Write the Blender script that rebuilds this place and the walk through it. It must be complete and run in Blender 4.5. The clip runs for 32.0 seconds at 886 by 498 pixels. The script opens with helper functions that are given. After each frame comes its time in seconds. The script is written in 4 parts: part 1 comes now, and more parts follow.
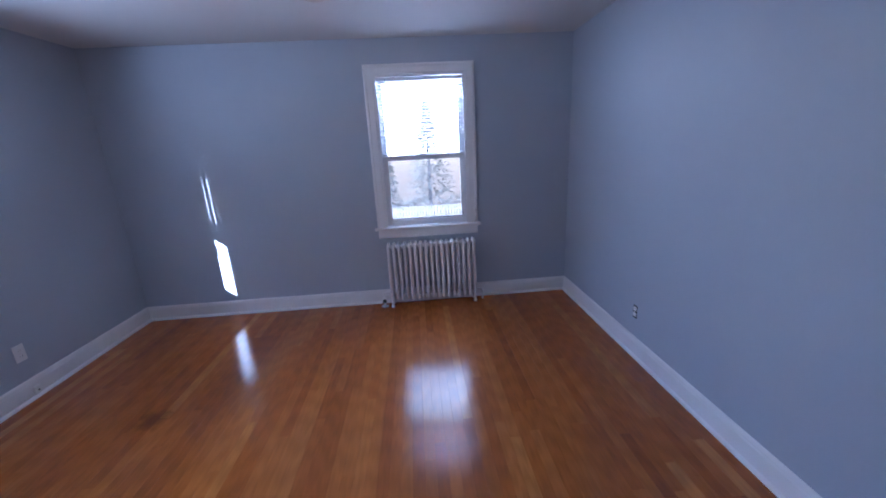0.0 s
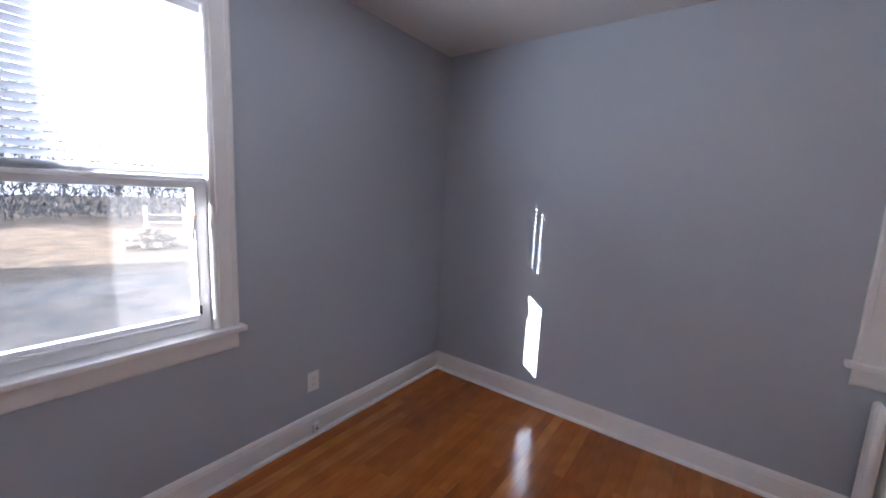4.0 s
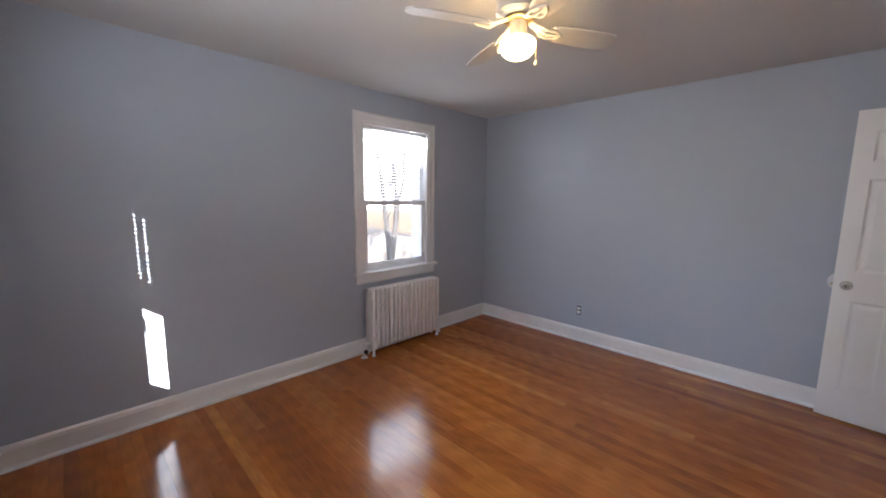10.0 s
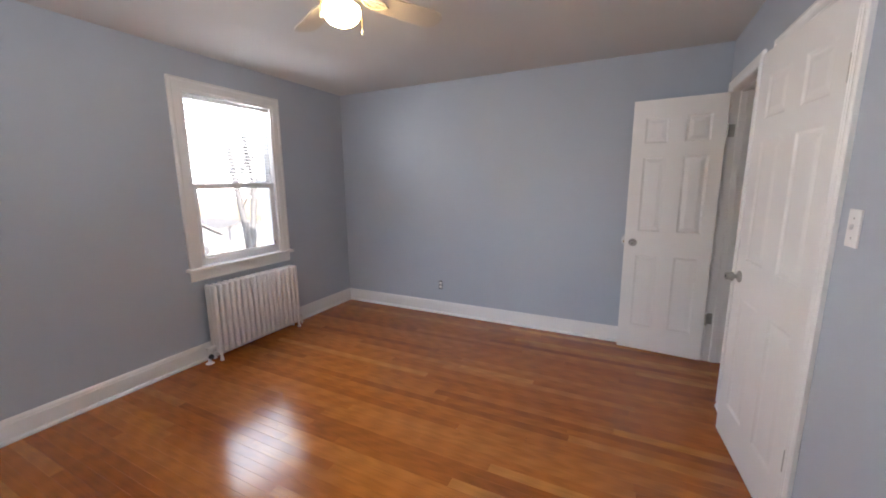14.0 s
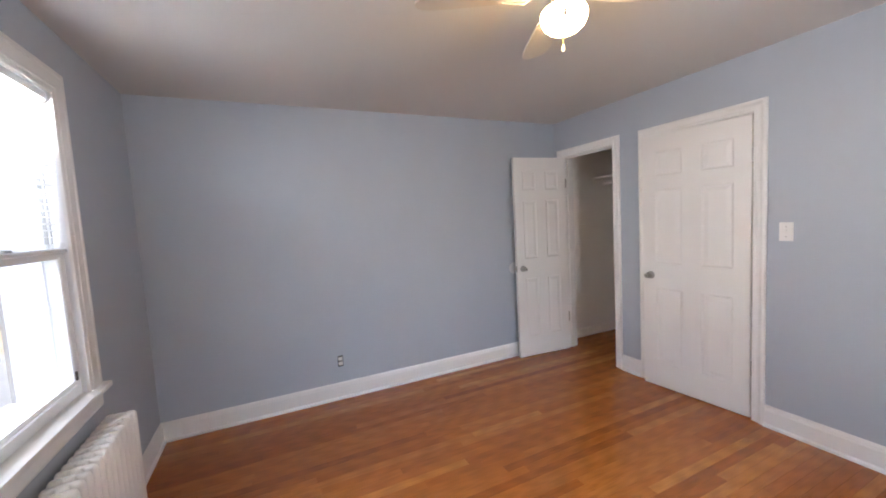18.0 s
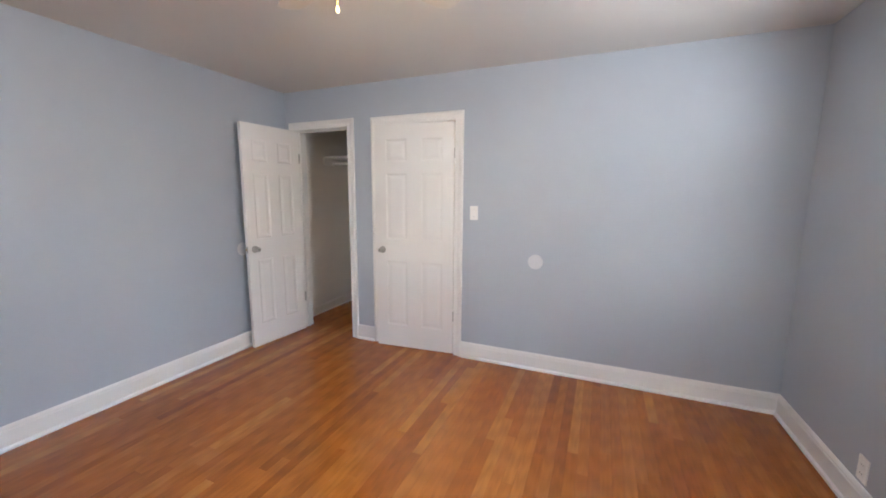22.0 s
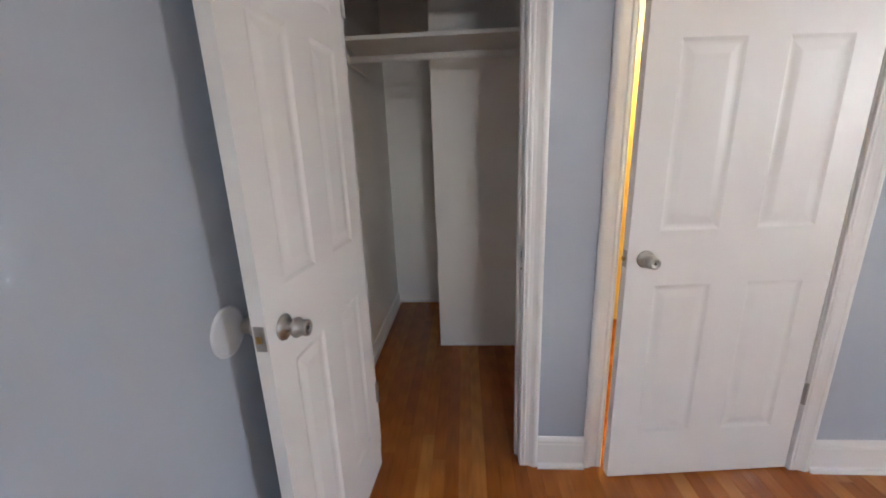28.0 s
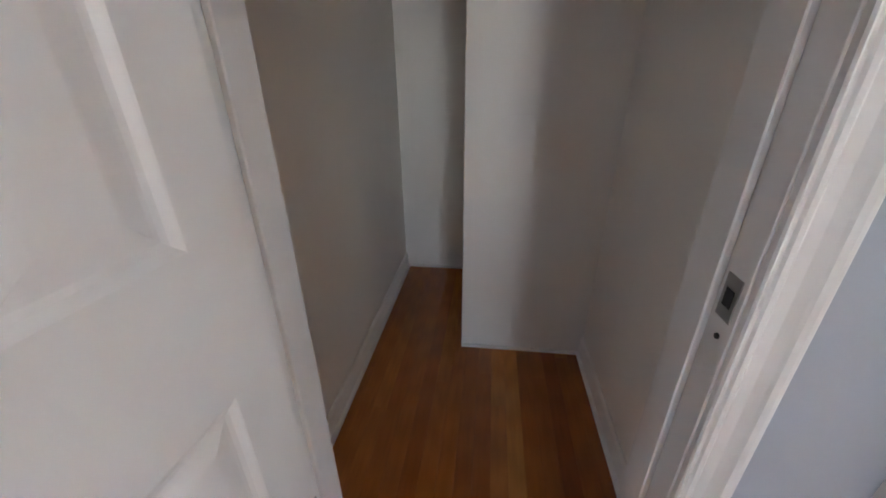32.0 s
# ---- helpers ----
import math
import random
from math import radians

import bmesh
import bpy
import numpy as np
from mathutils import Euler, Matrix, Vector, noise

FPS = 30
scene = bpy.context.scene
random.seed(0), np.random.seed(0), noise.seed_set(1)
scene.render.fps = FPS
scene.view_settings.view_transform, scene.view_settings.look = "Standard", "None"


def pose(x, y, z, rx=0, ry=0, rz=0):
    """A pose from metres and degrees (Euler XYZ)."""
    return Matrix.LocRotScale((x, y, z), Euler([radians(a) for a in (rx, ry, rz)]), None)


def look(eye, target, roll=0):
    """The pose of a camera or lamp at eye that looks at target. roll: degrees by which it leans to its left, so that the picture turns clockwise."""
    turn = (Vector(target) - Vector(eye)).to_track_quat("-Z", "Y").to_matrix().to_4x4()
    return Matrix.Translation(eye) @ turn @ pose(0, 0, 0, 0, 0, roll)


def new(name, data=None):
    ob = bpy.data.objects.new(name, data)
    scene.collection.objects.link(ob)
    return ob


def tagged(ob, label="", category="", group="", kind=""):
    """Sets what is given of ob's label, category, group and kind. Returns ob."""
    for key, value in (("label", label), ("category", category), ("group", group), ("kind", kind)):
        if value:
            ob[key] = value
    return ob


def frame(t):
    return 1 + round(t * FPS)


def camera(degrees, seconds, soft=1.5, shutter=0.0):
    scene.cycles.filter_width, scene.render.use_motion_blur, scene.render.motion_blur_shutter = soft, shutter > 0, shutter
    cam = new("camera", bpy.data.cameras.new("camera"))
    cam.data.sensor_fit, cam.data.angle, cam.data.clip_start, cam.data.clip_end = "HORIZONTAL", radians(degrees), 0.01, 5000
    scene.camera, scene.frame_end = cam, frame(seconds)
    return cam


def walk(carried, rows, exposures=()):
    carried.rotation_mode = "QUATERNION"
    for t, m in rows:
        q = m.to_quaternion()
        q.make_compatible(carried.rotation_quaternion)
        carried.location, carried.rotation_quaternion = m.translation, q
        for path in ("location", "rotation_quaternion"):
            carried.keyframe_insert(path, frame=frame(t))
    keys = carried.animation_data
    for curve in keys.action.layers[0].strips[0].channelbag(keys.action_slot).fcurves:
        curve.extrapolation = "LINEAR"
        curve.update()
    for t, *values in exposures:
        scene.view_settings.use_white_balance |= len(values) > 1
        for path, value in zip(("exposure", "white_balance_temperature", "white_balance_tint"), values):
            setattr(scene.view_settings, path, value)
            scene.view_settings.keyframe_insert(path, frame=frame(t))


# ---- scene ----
from math import cos, pi, sin

cam = camera(99.5, 32.0, soft=1.8, shutter=0.0)
PATH = [
    (0, (-0.318, 0.090, 1.520), (-0.197, 2.012, 0.982), -3.0),
    (1, (-0.100, 0.095, 1.470), (0.080, 2.013, 0.930), -2.1),
    (2, (-0.302, 0.454, 1.403), (0.121, 2.382, 1.076), 3.1),
    (3, (-0.822, 1.147, 1.435), (-1.241, 3.082, 1.152), 0.8),
    (3.5, (-1.13, 1.368, 1.417), (-2.199, 3.025, 1.082), 4.0),
    (5.5, (-1.364, 0.887, 1.441), (-2.601, 2.44, 1.203), 2.1),
    (6, (-1.412, 0.833, 1.462), (-2.511, 2.496, 1.299), 3.1),
    (6.5, (-1.392, 0.732, 1.457), (-2.332, 2.479, 1.203), 4.2),
    (7, (-1.535, 0.779, 1.434), (-1.955, 2.701, 1.072), 2.2),
    (7.5, (-1.771, 0.827, 1.487), (-1.611, 2.777, 1.072), 4.2),
    (8, (-2.033, 0.782, 1.434), (-1.541, 2.672, 1.005), 2.0),
    (8.5, (-2.235, 0.87, 1.397), (-1.436, 2.669, 1.041), 1.9),
    (9, (-2.369, 0.876, 1.447), (-1.22, 2.493, 1.191), 3.4),
    (9.5, (-2.476, 0.796, 1.441), (-1.172, 2.28, 1.132), 0.1),
    (10, (-2.53, 0.742, 1.467), (-1.124, 2.139, 1.196), 0.6),
    (10.5, (-2.499, 0.687, 1.447), (-1.053, 2.039, 1.155), 1.3),
    (11, (-2.469, 0.654, 1.427), (-0.903, 1.852, 1.094), 1.0),
    (11.5, (-2.447, 0.64, 1.439), (-0.797, 1.702, 1.05), 0.8),
    (12, (-2.436, 0.631, 1.419), (-0.76, 1.656, 1.048), -0.0),
    (12.5, (-2.422, 0.628, 1.424), (-0.721, 1.62, 1.073), 0.2),
    (13, (-2.432, 0.659, 1.441), (-0.699, 1.596, 1.096), -0.0),
    (13.5, (-2.413, 0.621, 1.416), (-0.657, 1.52, 1.084), -0.1),
    (14, (-2.405, 0.618, 1.424), (-0.638, 1.487, 1.076), -0.5),
    (14.5, (-2.397, 0.653, 1.429), (-0.663, 1.569, 1.036), -0.1),
    (16.5, (-2.159, 1.861, 1.441), (-0.305, 2.579, 1.219), -1.0),
    (17, (-2.123, 2.294, 1.447), (-0.154, 2.576, 1.244), 0.2),
    (17.5, (-2.145, 2.563, 1.429), (-0.172, 2.3, 1.233), -2.6),
    (18, (-2.045, 2.865, 1.47), (-0.235, 2.028, 1.312), -3.2),
    (18.5, (-2.174, 3.075, 1.482), (-0.544, 1.959, 1.172), -2.2),
    (19, (-2.205, 3.151, 1.483), (-0.705, 1.855, 1.224), -0.9),
    (19.5, (-2.274, 3.117, 1.502), (-0.88, 1.711, 1.221), -0.1),
    (20, (-2.273, 3.109, 1.518), (-0.874, 1.713, 1.212), 0.25),
    (20.5, (-2.262, 3.103, 1.521), (-0.893, 1.679, 1.205), 0.5),
    (21, (-2.223, 3.073, 1.483), (-0.855, 1.667, 1.09), -0.1),
    (21.5, (-2.11, 3.02, 1.469), (-1.125, 1.313, 1.126), 2.9),
    (22, (-1.835, 3.001, 1.433), (-1.069, 1.176, 1.143), 0.4),
    (22.5, (-1.511, 2.987, 1.408), (-1.004, 1.081, 1.074), 0.5),
    (23, (-1.136, 2.884, 1.439), (-0.799, 0.93, 1.174), 1.4),
    (23.5, (-0.733, 2.835, 1.454), (-0.591, 0.857, 1.196), 1.4),
    (24, (-0.32, 2.799, 1.478), (-0.214, 0.816, 1.245), 1.0),
    (24.5, (0.03, 2.712, 1.509), (0.163, 0.719, 1.406), -0.5),
    (25, (0.361, 2.691, 1.525), (0.37, 0.699, 1.347), -1.4),
    (25.5, (0.501, 2.681, 1.522), (0.455, 0.693, 1.303), -1.2),
    (26, (0.557, 2.629, 1.509), (0.658, 0.648, 1.257), -3.2),
    (26.5, (0.526, 2.381, 1.482), (0.661, 0.415, 1.14), -1.2),
    (28.5, (0.648, 1.087, 1.245), (0.775, -0.806, 0.614), -2.3),
    (29, (0.685, 0.913, 1.206), (0.763, -0.915, 0.398), 0.6),
    (29.5, (0.721, 0.695, 1.231), (0.736, -1.090, 0.328), 0.6),
    (30, (0.724, 0.612, 1.245), (0.848, -1.139, 0.287), 1.2),
    (30.5, (0.711, 0.534, 1.220), (0.862, -1.144, 0.143), 1.2),
    (31, (0.715, 0.467, 1.224), (0.904, -1.334, 0.377), 0.1),
    (31.5, (0.710, 0.435, 1.229), (0.985, -1.471, 0.688), -1.6),
    (32, (0.705, 0.408, 1.180), (0.934, -1.386, 0.326), -0.6),
]
walk(cam, [(t, look(eye, goal, roll)) for t, eye, goal, roll in PATH],
     exposures=[(0, 3.80, 4350, 19), (1.5, 3.78, 4330, 19), (2.5, 3.88, 4600, 18), (3.5, 4.0, 5100, 16), (5.5, 4.02, 5700, 14), (8, 3.86, 5750, 12), (9, 3.86, 5750, 12),
                (10, 4.03, 5750, 12), (11, 4.15, 5750, 12), (13, 4.37, 5900, 12), (14.5, 4.40, 5950, 12), (17, 4.42, 5930, 12), (18, 4.60, 5950, 12), (19, 4.72, 5980, 10), (20, 4.76, 5980, 10),
                (22, 4.75, 5950, 9), (24, 4.67, 6000, 10), (26.5, 4.62, 6050, 11), (29, 4.60, 5750, 9), (32, 4.70, 5750, 9)])

# ---- light ----
SUN_WAY = Vector((0.446, 1.0, -0.335)).normalized()
world = bpy.data.worlds.new("sky")
scene.world = world
world.use_nodes = True
wn = world.node_tree.nodes
wn.clear()
sky = wn.new("ShaderNodeTexSky")
sky.sky_type, sky.sun_disc = "NISHITA", False
sky.dust_density, sky.air_density, sky.ozone_density = 1.2, 0.9, 0.6
sky.sun_elevation = math.asin(-SUN_WAY.z)
sky.sun_rotation = math.atan2(-SUN_WAY.x, -SUN_WAY.y)
bg = wn.new("ShaderNodeBackground")
bg.inputs[1].default_value = 0.085
wout = wn.new("ShaderNodeOutputWorld")
pale = wn.new("ShaderNodeHueSaturation")
pale.inputs["Saturation"].default_value = 0.5
world.node_tree.links.new(sky.outputs[0], pale.inputs["Color"])
world.node_tree.links.new(pale.outputs[0], bg.inputs[0])
world.node_tree.links.new(bg.outputs[0], wout.inputs[0])
sun = new("sun", bpy.data.lights.new("sun", "SUN"))
sun.data.energy, sun.data.angle, sun.data.color = 3.0, radians(0.08), (1.0, 0.93, 0.82)
sun.matrix_world = look((0, 0, 30), Vector((0, 0, 30)) + SUN_WAY)


def window_lamp(place, goal, wide, tall, energy, color, spread):
    """Sky light coming down through a window's opening."""
    lamp = new("window_light", bpy.data.lights.new("window_light", "AREA"))
    lamp.data.shape, lamp.data.size, lamp.data.size_y = "RECTANGLE", wide, tall
    lamp.data.energy, lamp.data.color, lamp.data.spread = energy, color, radians(spread)
    lamp.matrix_world = look(place, goal)


window_lamp((-3.046, 1.778, 1.74), (-1.046, 1.90, 1.72), 0.40, 0.60, 2.35, (1.0, 0.98, 0.96), 180)
window_lamp((-3.012, 1.612, 1.12), (-2.012, 1.612, 0.74), 0.62, 0.54, 0.19, (0.80, 0.90, 1.0), 60)
window_lamp((-0.2245, 3.845, 2.035), (-0.62, 2.845, 1.72), 0.70, 0.12, 1.2, (1.0, 0.97, 0.94), 180)
window_lamp((-0.2245, 3.682, 1.12), (-0.4745, 2.682, 0.22), 0.64, 0.54, 0.09, (1.0, 0.98, 0.95), 72)
hall_lamp = new("hall_lamp", bpy.data.lights.new("hall_lamp", "POINT"))
hall_lamp.data.energy, hall_lamp.data.color, hall_lamp.data.shadow_soft_size = 3.8, (1.0, 0.80, 0.40), 0.12
hall_lamp.location = (-0.6, -0.85, 2.2)

# ---- plan (metres) ----
XW, XE, YS, YN, ZC = -3.0, 1.155, 0.0, 3.67, 2.415
OUT = 0.235                    # thickness of the outer walls
IN = 0.12                      # thickness of the inner walls
WN = (-0.612, 0.163)           # north window opening
WW = (1.225, 2.000)            # west window opening
WZ = (0.775, 2.112)            # window opening heights
ED = (-0.681, 0.063, 2.036)    # entrance opening
CD = (0.405, 1.030, 2.045)     # closet opening
CLX0, CLX1, CLY = 0.250, 1.232, -1.792   # closet walls
COLX, COLY = 0.803, -1.016      # boxed-out corner in the closet


# ---- mesh helpers ----
def link(name, bm, material, parent=None, smooth=False):
    bmesh.ops.recalc_face_normals(bm, faces=bm.faces)
    me = bpy.data.meshes.new(name)
    bm.to_mesh(me)
    bm.free()
    me.materials.append(material)
    if smooth:
        for p in me.polygons:
            p.use_smooth = True
    ob = new(name, me)
    if parent:
        ob.parent = parent
    return ob


def part(name, bm, material, parent, label="", smooth=False):
    return tagged(link(name, bm, material, parent, smooth), label)


def holder(name, m, label, category, group="", kind=""):
    ob = new(name)
    ob.empty_display_size = 0.05
    ob.matrix_world = m
    return tagged(ob, label, category, group, kind)


def solid(bm, x0, x1, y0, y1, z0, z1, bevel=0.0, to=None, segments=1):
    """A box; to maps its local places into the wanted frame."""
    r = bmesh.ops.create_cube(bm, size=1)
    vs = r["verts"]
    for v in vs:
        v.co = Vector((x0 + (v.co.x + 0.5) * (x1 - x0), y0 + (v.co.y + 0.5) * (y1 - y0), z0 + (v.co.z + 0.5) * (z1 - z0)))
    if bevel:
        es = list({e for v in vs for e in v.link_edges})
        out = bmesh.ops.bevel(bm, geom=es, offset=bevel, segments=segments, profile=0.6, affect="EDGES")
        vs = list({v for f in out["faces"] for v in f.verts} | {v for v in vs if v.is_valid})
    if to:
        for v in vs:
            v.co = Vector(to(*v.co))
    return vs


def box(x0, x1, y0, y1, z0, z1, bevel=0.0, to=None, segments=1):
    bm = bmesh.new()
    solid(bm, x0, x1, y0, y1, z0, z1, bevel, to, segments)
    return bm


def lathe(bm, profile, seg=24, m=None):
    """Turns (radius, height) pairs round z."""
    rings = []
    for r, z in profile:
        if r < 1e-5:
            rings.append([bm.verts.new((0, 0, z))])
        else:
            rings.append([bm.verts.new((r * cos(2 * pi * i / seg), r * sin(2 * pi * i / seg), z)) for i in range(seg)])
    for a, b in zip(rings, rings[1:]):
        for i in range(seg):
            j = (i + 1) % seg
            vs = [a[i % len(a)], a[j % len(a)], b[j % len(b)], b[i % len(b)]]
            vs = list(dict.fromkeys(vs))
            if len(vs) > 2:
                bm.faces.new(vs)
    if m:
        for ring in rings:
            for v in ring:
                v.co = m @ v.co
    return bm


def tube(bm, pts, radius, seg=8):
    """A round bar along points; radius may be a list."""
    pts = [Vector(p) for p in pts]
    rad = radius if isinstance(radius, (list, tuple)) else [radius] * len(pts)
    rings = []
    for i, p in enumerate(pts):
        way = (pts[min(i + 1, len(pts) - 1)] - pts[max(i - 1, 0)]).normalized()
        q = way.to_track_quat("Z", "Y")
        rings.append([bm.verts.new(p + q @ Vector((rad[i] * cos(2 * pi * k / seg), rad[i] * sin(2 * pi * k / seg), 0))) for k in range(seg)])
    for a, b in zip(rings, rings[1:]):
        for k in range(seg):
            bm.faces.new((a[k], a[(k + 1) % seg], b[(k + 1) % seg], b[k]))
    bm.faces.new(rings[0])
    bm.faces.new(rings[-1])
    return bm


def north(u, h, z):
    return (u, YN - h, z)


def south(u, h, z):
    return (u, YS + h, z)


def west(u, h, z):
    return (XW + h, u, z)


def east(u, h, z):
    return (XE - h, u, z)


def wall_mesh(u0, u1, z0, z1, h0, h1, holes, to):
    """A wall slab with rectangular holes (u0, u1, z0, z1) cut right through."""
    us = sorted({u0, u1, *[v for o in holes for v in o[:2]]})
    zs = sorted({z0, z1, *[v for o in holes for v in o[2:]]})
    bm = bmesh.new()
    memo = {}

    def vert(u, h, z):
        k = (round(u, 5), round(h, 5), round(z, 5))
        if k not in memo:
            memo[k] = bm.verts.new(to(u, h, z))
        return memo[k]

    def full(i, j):
        if not (0 <= i < len(us) - 1 and 0 <= j < len(zs) - 1):
            return False
        cu, cz = (us[i] + us[i + 1]) / 2, (zs[j] + zs[j + 1]) / 2
        return not any(a < cu < b and c < cz < d for a, b, c, d in holes)

    for i in range(len(us) - 1):
        for j in range(len(zs) - 1):
            if not full(i, j):
                continue
            a, b, c, d = us[i], us[i + 1], zs[j], zs[j + 1]
            for h in (h0, h1):
                bm.faces.new([vert(a, h, c), vert(b, h, c), vert(b, h, d), vert(a, h, d)])
            for di, dj, p, q in ((-1, 0, (a, c), (a, d)), (1, 0, (b, c), (b, d)), (0, -1, (a, c), (b, c)), (0, 1, (a, d), (b, d))):
                if not full(i + di, j + dj):
                    bm.faces.new([vert(p[0], h0, p[1]), vert(q[0], h0, q[1]), vert(q[0], h1, q[1]), vert(p[0], h1, p[1])])
    return bm


def trim_mesh(u0, u1, zb, zt, profile, to):
    """A mitred casing round three sides of an opening; profile: (out from the edge, proud of the wall)."""
    bm = bmesh.new()
    loops = []
    for u_sign, zz, zk in ((-1, zb, 0), (-1, zt, 1), (1, zt, 1), (1, zb, 0)):
        loops.append([bm.verts.new(to((u0 - d) if u_sign < 0 else (u1 + d), h, zz + zk * d)) for d, h in profile])
    n = len(profile)
    for a, b in zip(loops, loops[1:]):
        for k in range(n):
            bm.faces.new((a[k], a[(k + 1) % n], b[(k + 1) % n], b[k]))
    bm.faces.new(loops[0])
    bm.faces.new(loops[-1])
    return bm


def run_mesh(u0, u1, profile, to):
    """A straight moulding from u0 to u1; profile: (proud, height)."""
    bm = bmesh.new()
    ends = [[bm.verts.new(to(u, h, z)) for h, z in profile] for u in (u0, u1)]
    n = len(profile)
    for k in range(n):
        bm.faces.new((ends[0][k], ends[0][(k + 1) % n], ends[1][(k + 1) % n], ends[1][k]))
    bm.faces.new(ends[0])
    bm.faces.new(ends[1])
    return bm


# ---- materials ----
def material(name, color, rough=0.5, metal=0.0, vary=0.08, scale=3.0, bump=0.0, bump_scale=200.0, coat=0.0, rough_vary=0.0, specular=0.5):
    m = bpy.data.materials.new(name)
    m.use_nodes = True
    t = m.node_tree
    b = t.nodes["Principled BSDF"]
    b.inputs["Roughness"].default_value, b.inputs["Metallic"].default_value = rough, metal
    b.inputs["Coat Weight"].default_value, b.inputs["Specular IOR Level"].default_value = coat, specular
    co = t.nodes.new("ShaderNodeTexCoord")
    big = t.nodes.new("ShaderNodeTexNoise")
    big.inputs["Scale"].default_value, big.inputs["Detail"].default_value = scale, 5
    t.links.new(co.outputs["Object"], big.inputs["Vector"])
    ramp = t.nodes.new("ShaderNodeValToRGB")
    ramp.color_ramp.elements[0].position, ramp.color_ramp.elements[1].position = 0.3, 0.7
    ramp.color_ramp.elements[0].color = (*[c * (1 - vary) for c in color], 1)
    ramp.color_ramp.elements[1].color = (*[min(1, c * (1 + vary * 0.6)) for c in color], 1)
    t.links.new(big.outputs["Fac"], ramp.inputs[0])
    t.links.new(ramp.outputs[0], b.inputs["Base Color"])
    if rough_vary:
        mr = t.nodes.new("ShaderNodeMapRange")
        mr.inputs["To Min"].default_value, mr.inputs["To Max"].default_value = rough - rough_vary, rough + rough_vary
        t.links.new(big.outputs["Fac"], mr.inputs["Value"])
        t.links.new(mr.outputs[0], b.inputs["Roughness"])
    if bump:
        fine = t.nodes.new("ShaderNodeTexNoise")
        fine.inputs["Scale"].default_value, fine.inputs["Detail"].default_value = bump_scale, 3
        t.links.new(co.outputs["Object"], fine.inputs["Vector"])
        bp = t.nodes.new("ShaderNodeBump")
        bp.inputs["Strength"].default_value, bp.inputs["Distance"].default_value = bump, 0.002
        t.links.new(fine.outputs["Fac"], bp.inputs["Height"])
        t.links.new(bp.outputs[0], b.inputs["Normal"])
    return m


M_WALL = material("grey_blue_wall_paint", (0.416, 0.455, 0.518), 0.55, vary=0.03, scale=1.3, bump=0.10, bump_scale=160, rough_vary=0.05)
M_CEIL = material("flat_white_ceiling_paint", (0.665, 0.65, 0.625), 0.85, vary=0.03, scale=0.8, bump=0.12, bump_scale=120)
M_CLOSET = material("off_white_closet_paint", (0.87, 0.845, 0.80), 0.5, vary=0.03, scale=1.5, bump=0.10, bump_scale=140)
M_HALL = material("cream_hall_paint", (0.74, 0.50, 0.14), 0.55, vary=0.04, scale=1.5, bump=0.08)
M_TRIM = material("white_trim_enamel", (0.78, 0.77, 0.755), 0.34, vary=0.015, scale=4.0, bump=0.02, bump_scale=60)
M_DOOR = material("white_door_enamel", (0.77, 0.755, 0.735), 0.36, vary=0.02, scale=3.0, bump=0.05, bump_scale=90, rough_vary=0.03)
M_RAD = material("white_radiator_enamel", (0.83, 0.82, 0.805), 0.35, vary=0.04, scale=8.0, bump=0.12, bump_scale=50)
M_VINYL = material("white_vinyl", (0.80, 0.81, 0.83), 0.35, vary=0.03, scale=6.0)
M_PLATE = material("white_plastic", (0.80, 0.79, 0.77), 0.3, vary=0.02, scale=10.0)
M_BUMPER = material("milky_plastic", (0.62, 0.63, 0.65), 0.35, vary=0.04, scale=10.0)
M_DARK = material("dark_recess", (0.03, 0.03, 0.03), 0.6, vary=0.3, scale=20.0)
M_NICKEL = material("brushed_nickel", (0.43, 0.415, 0.39), 0.36, 1.0, vary=0.08, scale=30.0, rough_vary=0.06)
M_WAND = material("grey_acrylic_wand", (0.16, 0.17, 0.18), 0.3, vary=0.1)
M_BRASS = material("aged_brass", (0.42, 0.30, 0.12), 0.35, 1.0, vary=0.2, scale=40)
M_BLADE = material("white_fan_blade", (0.60, 0.56, 0.50), 0.5, vary=0.06, scale=6)
M_FAN = material("white_fan_metal", (0.58, 0.54, 0.46), 0.4, vary=0.06, scale=8)
M_COPPER = material("orange_plastic", (0.55, 0.20, 0.04), 0.4, vary=0.1)
M_SUB = material("subfloor", (0.06, 0.035, 0.02), 0.8, vary=0.2)


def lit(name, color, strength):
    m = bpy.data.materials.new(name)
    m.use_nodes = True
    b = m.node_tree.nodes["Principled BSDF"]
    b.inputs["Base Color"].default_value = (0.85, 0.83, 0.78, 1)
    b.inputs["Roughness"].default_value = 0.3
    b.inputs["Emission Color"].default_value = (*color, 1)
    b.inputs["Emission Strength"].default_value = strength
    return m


M_GLOBE = lit("lit_opal_glass", (1.0, 0.64, 0.26), 2.6)


